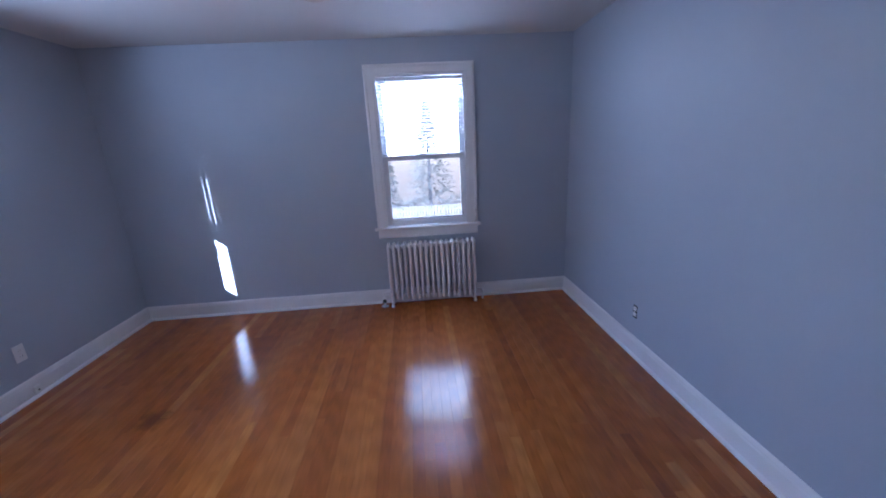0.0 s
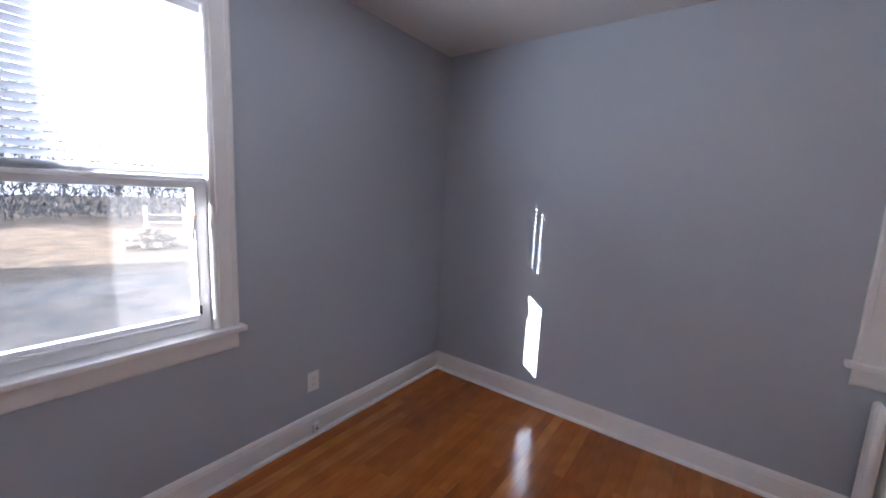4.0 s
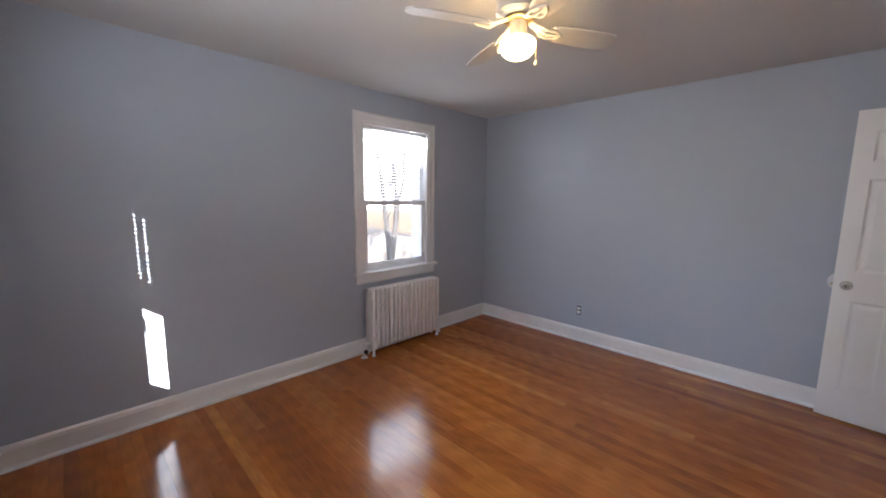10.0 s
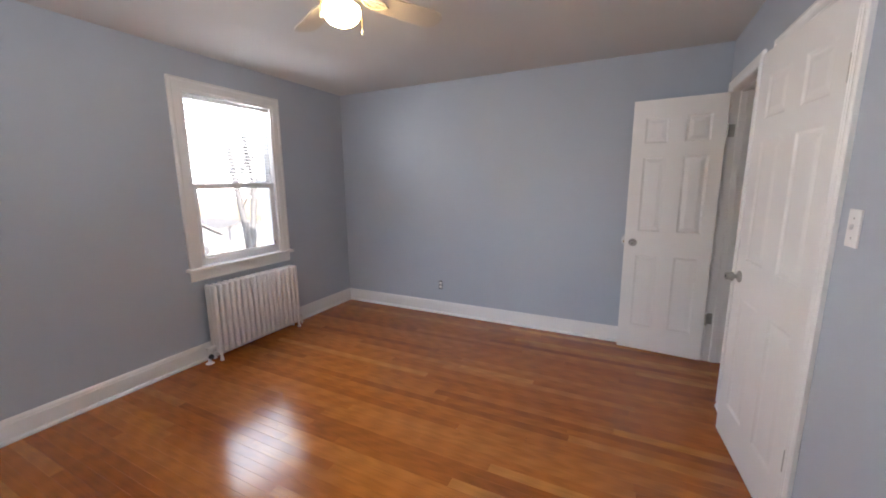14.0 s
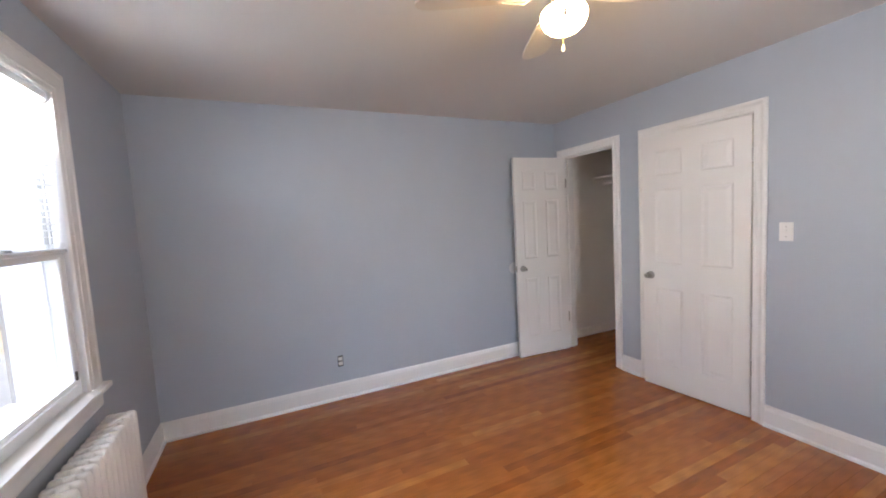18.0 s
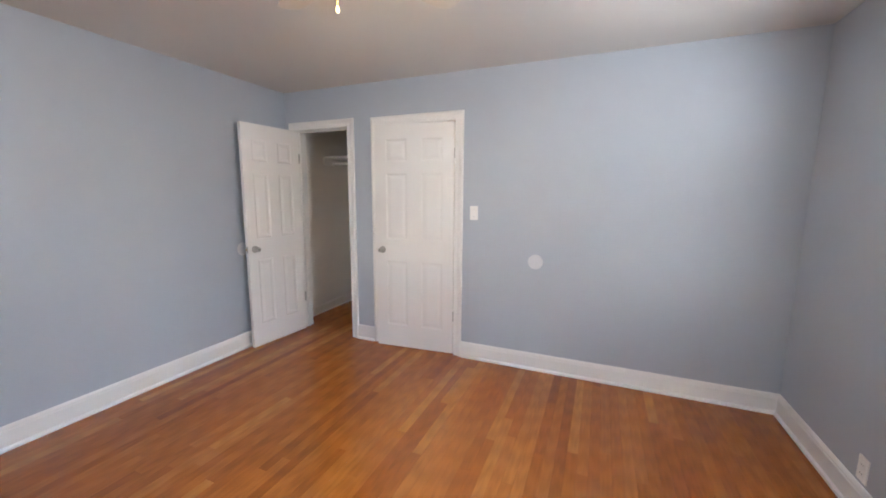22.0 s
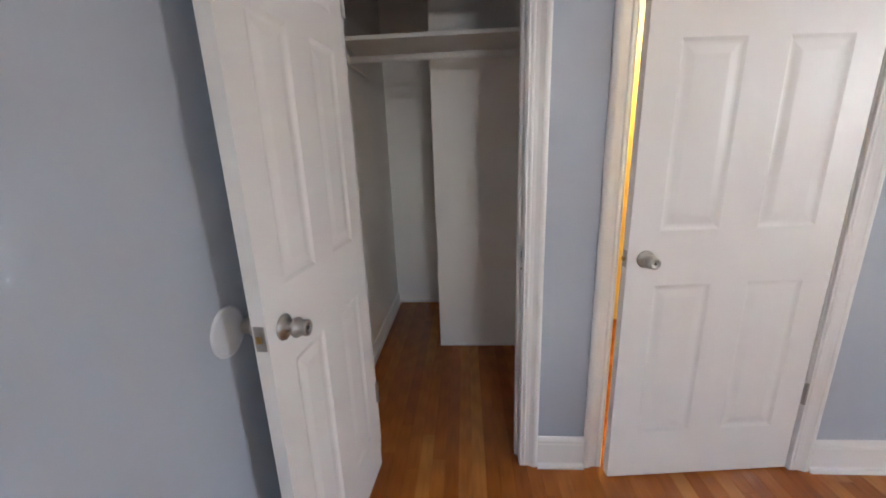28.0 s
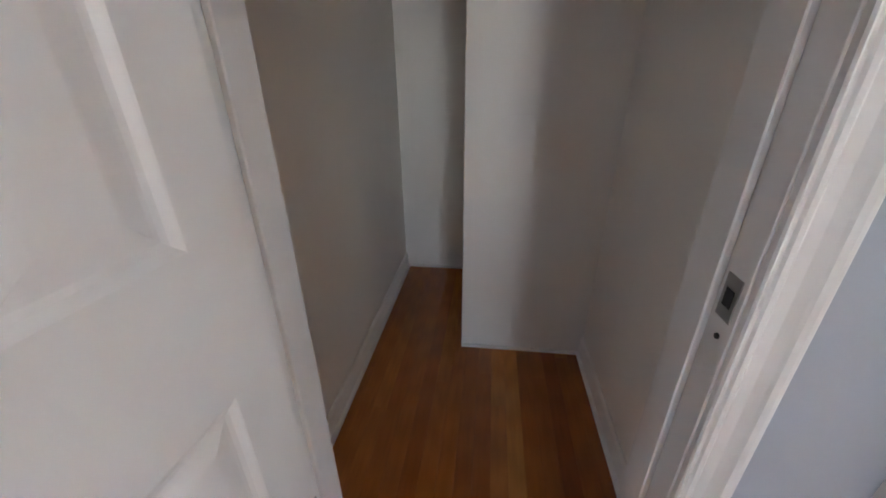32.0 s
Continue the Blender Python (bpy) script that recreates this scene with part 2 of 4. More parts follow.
def clear_glass():
    m = bpy.data.materials.new("window_glass")
    m.use_nodes = True
    t = m.node_tree
    t.nodes.clear()
    o = t.nodes.new("ShaderNodeOutputMaterial")
    mix = t.nodes.new("ShaderNodeMixShader")
    tr = t.nodes.new("ShaderNodeBsdfTransparent")
    tr.inputs[0].default_value = (0.85, 0.85, 0.85, 1)
    gl = t.nodes.new("ShaderNodeBsdfGlossy")
    gl.inputs["Roughness"].default_value = 0.02
    lw = t.nodes.new("ShaderNodeLayerWeight")
    lw.inputs[0].default_value = 0.5
    pw = t.nodes.new("ShaderNodeMath")
    pw.operation = "POWER"
    pw.inputs[1].default_value = 5.0
    t.links.new(lw.outputs["Facing"], pw.inputs[0])
    ma = t.nodes.new("ShaderNodeMath")
    ma.operation = "MULTIPLY_ADD"
    ma.inputs[1].default_value, ma.inputs[2].default_value = 0.85, 0.03
    t.links.new(pw.outputs[0], ma.inputs[0])
    t.links.new(ma.outputs[0], mix.inputs[0])
    dust = t.nodes.new("ShaderNodeBsdfTranslucent")
    dust.inputs[0].default_value = (0.9, 0.88, 0.85, 1)
    film_mix = t.nodes.new("ShaderNodeMixShader")
    spots = t.nodes.new("ShaderNodeTexNoise")
    spots.inputs["Scale"].default_value, spots.inputs["Detail"].default_value = 4.0, 6
    amount = t.nodes.new("ShaderNodeMapRange")
    amount.inputs["To Min"].default_value, amount.inputs["To Max"].default_value = 0.022, 0.044
    where = t.nodes.new("ShaderNodeTexCoord")
    t.links.new(where.outputs["Object"], spots.inputs["Vector"])
    t.links.new(spots.outputs["Fac"], amount.inputs["Value"])
    t.links.new(amount.outputs[0], film_mix.inputs[0])
    t.links.new(tr.outputs[0], film_mix.inputs[1])
    t.links.new(dust.outputs[0], film_mix.inputs[2])
    t.links.new(film_mix.outputs[0], mix.inputs[1])
    t.links.new(gl.outputs[0], mix.inputs[2])
    t.links.new(mix.outputs[0], o.inputs[0])
    return m


M_GLASS = clear_glass()


def slat_material():
    m = bpy.data.materials.new("white_blind_slat")
    m.use_nodes = True
    t = m.node_tree
    b = t.nodes["Principled BSDF"]
    b.inputs["Base Color"].default_value, b.inputs["Roughness"].default_value = (0.82, 0.82, 0.82, 1), 0.4
    tl = t.nodes.new("ShaderNodeBsdfTranslucent")
    tl.inputs[0].default_value = (0.8, 0.8, 0.8, 1)
    mix = t.nodes.new("ShaderNodeMixShader")
    mix.inputs[0].default_value = 0.38
    t.links.new(b.outputs[0], mix.inputs[1])
    t.links.new(tl.outputs[0], mix.inputs[2])
    t.links.new(mix.outputs[0], t.nodes["Material Output"].inputs[0])
    return m


M_SLAT = slat_material()


def oak():
    """Varnished strip oak: one tone a board, grain along y."""
    m = bpy.data.materials.new("varnished_oak_strip")
    m.use_nodes = True
    t = m.node_tree
    b = t.nodes["Principled BSDF"]
    N, L = t.nodes.new, t.links.new
    b.inputs["IOR"].default_value = 1.52
    info, co = N("ShaderNodeObjectInfo"), N("ShaderNodeTexCoord")
    shift = N("ShaderNodeVectorMath")
    shift.operation = "SCALE"
    comb = N("ShaderNodeCombineXYZ")
    L(info.outputs["Random"], comb.inputs[0])
    L(info.outputs["Random"], comb.inputs[1])
    L(comb.outputs[0], shift.inputs[0])
    shift.inputs["Scale"].default_value = 37.0
    add = N("ShaderNodeVectorMath")
    L(co.outputs["Object"], add.inputs[0])
    L(shift.outputs[0], add.inputs[1])
    tone = N("ShaderNodeValToRGB")
    cr = tone.color_ramp
    cr.elements[0].position, cr.elements[0].color = 0.0, (0.270, 0.076, 0.012, 1)
    cr.elements[1].position, cr.elements[1].color = 1.0, (0.485, 0.188, 0.034, 1)
    for p, c in ((0.15, (0.322, 0.096, 0.014, 1)), (0.5, (0.360, 0.113, 0.0165, 1)), (0.85, (0.404, 0.136, 0.0225, 1))):
        e = cr.elements.new(p)
        e.color = c
    L(info.outputs["Random"], tone.inputs[0])
    mapg = N("ShaderNodeMapping")
    mapg.inputs["Scale"].default_value = (55.0, 2.2, 1.0)
    L(add.outputs[0], mapg.inputs[0])
    grain = N("ShaderNodeTexNoise")
    grain.inputs["Scale"].default_value, grain.inputs["Detail"].default_value, grain.inputs["Distortion"].default_value = 1.0, 6, 0.6
    L(mapg.outputs[0], grain.inputs["Vector"])
    mapw = N("ShaderNodeMapping")
    mapw.inputs["Scale"].default_value = (9.0, 0.55, 1.0)
    L(add.outputs[0], mapw.inputs[0])
    cath = N("ShaderNodeTexWave")
    cath.wave_type = "RINGS"
    cath.inputs["Scale"].default_value, cath.inputs["Distortion"].default_value, cath.inputs["Detail"].default_value = 3.0, 5.0, 3.0
    L(mapw.outputs[0], cath.inputs["Vector"])
    mixg = N("ShaderNodeMath")
    mixg.operation = "MULTIPLY_ADD"
    L(cath.outputs["Fac"], mixg.inputs[0])
    mixg.inputs[1].default_value = 0.35
    L(grain.outputs["Fac"], mixg.inputs[2])
    dark = N("ShaderNodeMapRange")
    dark.inputs["From Min"].default_value, dark.inputs["From Max"].default_value = 0.35, 1.0
    dark.inputs["To Min"].default_value, dark.inputs["To Max"].default_value = 0.80, 1.10
    L(mixg.outputs[0], dark.inputs["Value"])
    mul = N("ShaderNodeVectorMath")
    mul.operation = "SCALE"
    L(tone.outputs[0], mul.inputs[0])
    L(dark.outputs[0], mul.inputs["Scale"])
    knot = N("ShaderNodeTexVoronoi")
    knot.inputs["Scale"].default_value = 1.0
    mapk = N("ShaderNodeMapping")
    mapk.inputs["Scale"].default_value = (1.7, 0.6, 1.0)
    L(co.outputs["Object"], mapk.inputs[0])
    L(mapk.outputs[0], knot.inputs["Vector"])
    kr = N("ShaderNodeMapRange")
    kr.inputs["From Min"].default_value, kr.inputs["From Max"].default_value = 0.008, 0.034
    kr.inputs["To Min"].default_value, kr.inputs["To Max"].default_value = 0.50, 1.0
    L(knot.outputs["Distance"], kr.inputs["Value"])
    mul2 = N("ShaderNodeVectorMath")
    mul2.operation = "SCALE"
    L(mul.outputs[0], mul2.inputs[0])
    # the worn dark stain in the west half of the room
    wob = N("ShaderNodeTexNoise")
    wob.inputs["Scale"].default_value, wob.inputs["Detail"].default_value = 14.0, 4
    L(co.outputs["Object"], wob.inputs["Vector"])
    far = N("ShaderNodeVectorMath")
    far.operation = "DISTANCE"
    L(co.outputs["Object"], far.inputs[0])
    far.inputs[1].default_value = (-2.0, 2.14, 0.0)
    rag = N("ShaderNodeMath")
    rag.operation = "MULTIPLY"
    L(far.outputs["Value"], rag.inputs[0])
    L(wob.outputs["Fac"], rag.inputs[1])
    sr = N("ShaderNodeMapRange")
    sr.inputs["From Min"].default_value, sr.inputs["From Max"].default_value = 0.015, 0.055
    sr.inputs["To Min"].default_value, sr.inputs["To Max"].default_value = 0.42, 1.0
    L(rag.outputs[0], sr.inputs["Value"])
    both = N("ShaderNodeMath")
    both.operation = "MULTIPLY"
    L(kr.outputs[0], both.inputs[0])
    L(sr.outputs[0], both.inputs[1])
    L(both.outputs[0], mul2.inputs["Scale"])
    L(mul2.outputs[0], b.inputs["Base Color"])
    wear = N("ShaderNodeTexNoise")
    wear.inputs["Scale"].default_value, wear.inputs["Detail"].default_value = 2.5, 4
    L(co.outputs["Object"], wear.inputs["Vector"])
    rr = N("ShaderNodeMapRange")
    rr.inputs["To Min"].default_value, rr.inputs["To Max"].default_value = 0.11, 0.22
    L(wear.outputs["Fac"], rr.inputs["Value"])
    L(rr.outputs[0], b.inputs["Roughness"])
    bp = N("ShaderNodeBump")
    bp.inputs["Strength"].default_value, bp.inputs["Distance"].default_value = 0.03, 0.001
    L(grain.outputs["Fac"], bp.inputs["Height"])
    L(bp.outputs[0], b.inputs["Normal"])
    return m


M_OAK = oak()

# ---- structure ----
def structure(name, bm, mat, label, smooth=False):
    return tagged(link(name, bm, mat, None, smooth), label, "structure", kind="structure")


L1 = 0.016  # jamb lining
win_hole = lambda w: (w[0] - L1, w[1] + L1, WZ[0] - 0.03, WZ[1] + L1)
structure("wall_north", wall_mesh(XW, XE + IN, -0.1, ZC, 0, -OUT, [win_hole(WN)], north), M_WALL, "smooth grey-blue painted plaster wall with one window")
structure("wall_west", wall_mesh(YS - IN, YN + OUT, -0.1, ZC, 0, -OUT, [win_hole(WW)], west), M_WALL, "smooth grey-blue painted plaster wall beside the window")
structure("wall_east", wall_mesh(YS, YN, -0.1, ZC, 0, -IN, [], east), M_WALL, "plain grey-blue painted plaster wall")
structure("wall_south", wall_mesh(XW, XE + IN, -0.1, ZC, 0, -IN, [(ED[0] - L1, ED[1] + L1, -0.1, ED[2] + L1), (CD[0] - L1, CD[1] + L1, -0.1, CD[2] + L1)], south),
          M_WALL, "grey-blue painted plaster wall with two doorways")
structure("ceiling", box(XW - OUT, XE + IN, YS - IN, YN + OUT, ZC, ZC + 0.15), M_CEIL, "flat white painted plaster ceiling")
# closet shell
structure("wall_closet_east", box(CLX1, CLX1 + 0.1, CLY - 0.1, YS - IN, -0.1, ZC), M_CLOSET, "off-white painted closet wall")
structure("wall_closet_west", box(CLX0 - 0.1, CLX0, CLY - 0.1, YS - IN, -0.1, ZC), M_CLOSET, "off-white painted closet wall beside the doorway")
structure("wall_closet_back", box(CLX0, CLX1, CLY - 0.1, CLY, -0.1, ZC), M_CLOSET, "off-white painted back wall of the closet")
structure("wall_closet_boxing", box(CLX0, COLX, CLY, COLY, -0.1, ZC, 0.002), M_CLOSET, "off-white painted boxed-out corner in the closet")
structure("wall_closet_front", wall_mesh(CLX0, CLX1, -0.1, ZC, -0.002, 0.008, [(CD[0] - L1 - 0.004, CD[1] + L1 + 0.004, -0.1, CD[2] + L1 + 0.004)], lambda u, h, z: (u, -IN - h, z)),
          M_CLOSET, "off-white painted inside of the closet front")
structure("ceiling_closet", box(CLX0 - 0.1, CLX1 + 0.1, CLY - 0.1, YS - IN, ZC, ZC + 0.1), M_CEIL, "white painted closet ceiling")
# hall shell
structure("wall_hall_south", box(-1.9, 0.2, -1.5, -1.4, -0.1, ZC), M_HALL, "cream painted hall wall")
structure("wall_hall_west", box(-2.0, -1.9, -1.5, YS - IN, -0.1, ZC), M_HALL, "cream painted hall wall")
structure("wall_hall_north", wall_mesh(-1.9, CLX0 - 0.1, -0.1, ZC, 0, 0.008, [(ED[0] - L1 - 0.004, ED[1] + L1 + 0.004, -0.1, ED[2] + L1 + 0.004)], lambda u, h, z: (u, -IN - 0.002 - h, z)), M_HALL, "cream painted hall wall round the doorway")
structure("wall_hall_east", box(0.185, CLX0 - 0.1, -1.4, YS - IN - 0.012, -0.1, ZC), M_HALL, "cream painted hall wall")
structure("ceiling_hall", box(-2.0, 0.2, -1.5, YS - IN, ZC, ZC + 0.1), M_CEIL, "white hall ceiling")
structure("subfloor", box(-2.05, XE + 0.2, CLY - 0.1, YS - IN, -0.12, -0.022), M_SUB, "dark boards under the closet floor")
structure("subfloor_room", box(XW - 0.05, XE + 0.05, YS - IN, YN + 0.05, -0.12, -0.022), M_SUB, "dark boards under the room floor")
structure("roof_slab", box(XW - 0.6, XE + 0.6, CLY - 0.6, YN + 0.6, ZC + 0.16, ZC + 0.3), M_SUB, "roof over the room")

BASE = [(0, 0.0), (0.030, 0.0), (0.030, 0.008), (0.026, 0.016), (0.018, 0.020), (0.016, 0.024), (0.016, 0.108), (0.013, 0.116), (0.013, 0.124), (0.008, 0.134), (0.004, 0.140), (0, 0.140)]
BASE_LABEL = "white painted wooden baseboard with shoe moulding"
CASE_W = 0.076
for a, b, to in ((XW, XE, north), (YS, YN, west), (YS, YN, east), (XW, ED[0] - CASE_W, south), (ED[1] + CASE_W, CD[0] - CASE_W, south), (CD[1] + CASE_W, XE, south)):
    structure("baseboard", run_mesh(a, b, BASE, to), M_TRIM, BASE_LABEL)
LOW = [(0, 0.0), (0.026, 0.0), (0.024, 0.010), (0.014, 0.016), (0.012, 0.085), (0.006, 0.095), (0, 0.095)]
for a, b, to in ((CLY, YS - IN, lambda u, h, z: (CLX1 - h, u, z)), (COLY, YS - IN, lambda u, h, z: (CLX0 + h, u, z))):
    structure("baseboard", run_mesh(a, b, LOW, to), M_CLOSET, "off-white closet baseboard")
SHOE = [(0, 0.0), (0.012, 0.0), (0.010, 0.008), (0, 0.012)]
for a, b, to in ((CLX0, COLX, lambda u, h, z: (u, COLY + h, z)), (COLX, CLX1, lambda u, h, z: (u, CLY + h, z))):
    structure("trim", run_mesh(a, b, SHOE, to), M_CLOSET, "thin off-white strip along the closet floor")

CASING = [(0.003, 0.0), (0.003, 0.010), (0.005, 0.013), (0.009, 0.010), (0.013, 0.010), (0.016, 0.013), (0.022, 0.013), (0.026, 0.010), (0.040, 0.012),
          (0.052, 0.017), (0.056, 0.020), (0.064, 0.021), (CASE_W - 0.006, 0.019), (CASE_W, 0.014), (CASE_W, 0.0)]


def door_frame(name, o, label):
    """Jambs, stops, head and casing of a doorway in the south wall."""
    f = holder(name, pose(0, 0, 0), label, "door frame", kind="structure")
    part("casing", trim_mesh(o[0], o[1], 0.0, o[2], CASING, south), M_TRIM, f)
    for u0, u1, s0, s1 in ((o[0] - L1, o[0], o[0], o[0] + 0.011), (o[1], o[1] + L1, o[1] - 0.011, o[1])):
        part("jamb", box(u0, u1, -IN - 0.012, 0.0005, 0, o[2], 0.001), M_TRIM, f)
        part("stop", box(s0, s1, -0.085, -0.045, 0, o[2] - 0.011, 0.002), M_TRIM, f)
    part("head_jamb", box(o[0] - L1, o[1] + L1, -IN - 0.012, 0.0005, o[2], o[2] + L1, 0.001), M_TRIM, f)
    part("head_stop", box(o[0], o[1], -0.085, -0.045, o[2] - 0.011, o[2], 0.002), M_TRIM, f)
    return f


closet_frame = door_frame("door_frame_closet", CD, "white painted moulded door frame of the closet")
room_frame = door_frame("door_frame_entrance", ED, "white painted moulded door frame of the entrance")
part("casing", trim_mesh(ED[0], ED[1], 0.0, ED[2], CASING, lambda u, h, z: (u, -IN - 0.010 - h, z)), M_TRIM, room_frame)


def strike(parent, x, side, z):
    """A latch strike plate on a jamb face."""
    p = part("strike_plate", box(x, x + side * 0.002, -0.038, -0.008, z - 0.03, z + 0.03, 0.0006), M_NICKEL, parent, "nickel strike plate")
    part("latch_hole", box(x + side * 0.002, x + side * 0.0026, -0.031, -0.015, z - 0.012, z + 0.012), M_DARK, p)
    part("screw_head", lathe(bmesh.new(), [(0, 0.003), (0.004, 0.0028), (0.004, 0.0)], 10, Matrix.Translation((x, -0.02, z - 0.055)) @ pose(0, 0, 0, 0, side * 90, 0)), M_DARK, p)


strike(closet_frame, CD[0], 1, 0.925)
strike(room_frame, ED[1], -1, 0.925)


# ---- windows ----
def blind(to, a, b, wand_u, tilt):
    """A mini blind let down over the upper sash."""
    t = holder("window_blind", pose(0, 0, 0), "white mini blind let down over the upper sash", "blind", "window blinds")
    part("headrail", box(a + 0.006, b - 0.006, -0.034, -0.004, 2.072, 2.104, 0.002, to), M_VINYL, t)
    part("bottom_rail", box(a + 0.010, b - 0.010, -0.024, -0.002, 1.418, 1.434, 0.003, to), M_VINYL, t)
    n, stack = 22, 4
    cords = (a + 0.08, (a + b) / 2, b - 0.172, b - 0.075)
    for i in range(n + stack):
        z = 1.440 + i * 0.005 if i < stack else 1.486 + (i - stack) * (2.062 - 1.486) / (n - 1)
        bm = bmesh.new()
        prof = []
        for q in (-0.5, -0.3, -0.11, 0.11, 0.3, 0.5):
            prof.append((-0.0155 + 0.029 * q * cos(tilt), 0.029 * q * sin(tilt) + 0.0018 * (1 - (2 * q) ** 2)))
        marks = [a + 0.012, *[v for c in cords for v in (c - 0.012, c + 0.012)], b - 0.014]
        grid = [[bm.verts.new(to(u, h, z + zz)) for h, zz in prof] for u in marks]
        for c in range(len(marks) - 1):
            for k in range(5):
                if c % 2 == 0 or k != 2 or i < stack + 2:
                    bm.faces.new((grid[c][k], grid[c][k + 1], grid[c + 1][k + 1], grid[c + 1][k]))
        bmesh.ops.solidify(bm, geom=bm.faces[:], thickness=0.0004)
        part("slat", bm, M_SLAT, t)
    for u in cords:
        for h in (-0.0305, -0.0005):
            part("ladder_cord", tube(bmesh.new(), [to(u, h, 1.43), to(u, h, 2.075)], 0.0007, 5), M_VINYL, t)
    part("tilt_wand", tube(bmesh.new(), [to(wand_u, 0.006, 2.085), to(wand_u, 0.008, 2.05), to(wand_u, 0.010, 1.425)], [0.002, 0.004, 0.004], 6), M_WAND, t)
    return t


def window(name, to, o, label):
    a, b = o
    z0, z1 = WZ
    w = holder(name, pose(0, 0, 0), label, "window", kind="structure")
    wide = 0.098
    prof = [(-0.004, 0), (-0.004, 0.012), (0.004, 0.016), (0.016, 0.016), (0.020, 0.020), (0.070, 0.021), (0.076, 0.025), (0.090, 0.025), (wide, 0.020), (wide, 0)]
    part("casing", trim_mesh(a, b, z0, z1, prof, to), M_TRIM, w)
    part("sill", box(a - wide - 0.024, b + wide + 0.024, -0.052, 0.052, z0 - 0.026, z0, 0.005, to, 2), M_TRIM, w)
    part("apron", run_mesh(a - wide + 0.004, b + wide - 0.004, [(0, 0.665), (0.010, 0.665), (0.016, 0.672), (0.018, 0.682), (0.018, z0 - 0.026), (0, z0 - 0.026)], to), M_TRIM, w)
    for u0, u1 in ((a - L1, a), (b, b + L1)):
        part("side_jamb", box(u0, u1, -OUT, 0.0, z0 - 0.026, z1, 0, to), M_VINYL, w)
    part("head_jamb", box(a - L1, b + L1, -OUT - 0.01, 0.0, z1, z1 + L1, 0, to), M_VINYL, w)
    part("outer_sill", box(a - L1, b + L1, -OUT - 0.04, -0.052, z0 - 0.03, z0 + 0.004, 0.003, to), M_VINYL, w)
    for u0, u1 in ((a, a + 0.016), (b - 0.016, b)):
        part("track", box(u0, u1, -0.056, -0.048, z0 + 0.004, z1, 0.001, to), M_VINYL, w)
        part("track", box(u0, u1, -0.094, -0.088, z0 + 0.004, z1, 0.001, to), M_VINYL, w)
    for nm, s0, s1, h0, h1, bot, topr in (("upper_sash", 1.395, z1 - 0.004, -0.087, -0.058, 0.034, 0.040), ("lower_sash", z0 + 0.004, 1.432, -0.047, -0.018, 0.062, 0.034)):
        st = 0.044
        s = part(nm, wall_mesh(a + 0.003, b - 0.003, s0, s1, h0, h1, [(a + st, b - st, s0 + bot, s1 - topr)], to), M_VINYL, w)
        g = part("pane", box(a + st - 0.004, b - st + 0.004, (h0 + h1) / 2 - 0.002, (h0 + h1) / 2 + 0.002, s0 + bot - 0.004, s1 - topr + 0.004, 0, to), M_GLASS, s, "clear glass pane")
        g.visible_shadow = False
        part("glazing_bead", wall_mesh(a + st - 0.002, b - st + 0.002, s0 + bot - 0.002, s1 - topr + 0.002, h1 - 0.008, h1 - 0.003, [(a + st + 0.007, b - st - 0.007, s0 + bot + 0.007, s1 - topr - 0.007)], to), M_VINYL, s)
    part("lift_rail", box(a + 0.06, b - 0.06, -0.019, -0.008, z0 + 0.046, z0 + 0.058, 0.003, to), M_VINYL, w)
    part("sash_lock", box((a + b) / 2 - 0.03, (a + b) / 2 + 0.03, -0.045, -0.02, 1.432, 1.446, 0.004, to), M_VINYL, w)
    part("tilt_latch", box(b - 0.052, b - 0.040, -0.018, -0.010, z0 + 0.075, z0 + 0.115, 0.002, to), M_DARK, w, "small dark latch")
    return w


window("window_1", north, WN, "white double-hung window over the radiator")
west_window = window("window_2", west, WW, "white double-hung window letting in low sun")
lever = part("hanging_lever", tube(bmesh.new(), [west(1.944, -0.010, 1.272), west(1.942, -0.008, 1.255), west(1.934, -0.008, 1.175)], [0.004, 0.006, 0.005], 8), M_WAND, west_window, "small grey lever hanging on the sash")
part("lever_tip", lathe(bmesh.new(), [(0, 0.008), (0.006, 0.006), (0.007, 0.0), (0.005, -0.006), (0, -0.007)], 10, Matrix.Translation(west(1.944, -0.008, 1.274))), M_COPPER, lever, "orange plastic tip")
blind(north, *WN, WN[0] + 0.085, 0.12)
blind(west, *WW, WW[0] + 0.105, 0.68)


# ---- doors ----
def panel_mesh(u0, u1, z0, z1, t):
    """A raised and fielded panel, both sides, between u0 and u1."""
    bm = bmesh.new()
    sides = []
    for y, s in ((0.0, -1), (-t, 1)):
        rings = []
        for inset, depth in ((0.0, 0.0), (0.003, 0.0012), (0.011, 0.0052), (0.018, 0.0062), (0.024, 0.0057), (0.044, 0.0022), (0.048, 0.0018)):
            rings.append([bm.verts.new((u, y + s * depth, z)) for u, z in ((u0 + inset, z0 + inset), (u1 - inset, z0 + inset), (u1 - inset, z1 - inset), (u0 + inset, z1 - inset))])
        for p, q in zip(rings, rings[1:]):
            for k in range(4):
                bm.faces.new((p[k], p[(k + 1) % 4], q[(k + 1) % 4], q[k]))
        bm.faces.new(rings[-1])
        sides.append(rings[0])
    for k in range(4):
        bm.faces.new((sides[0][k], sides[0][(k + 1) % 4], sides[1][(k + 1) % 4], sides[1][k]))
    return bm


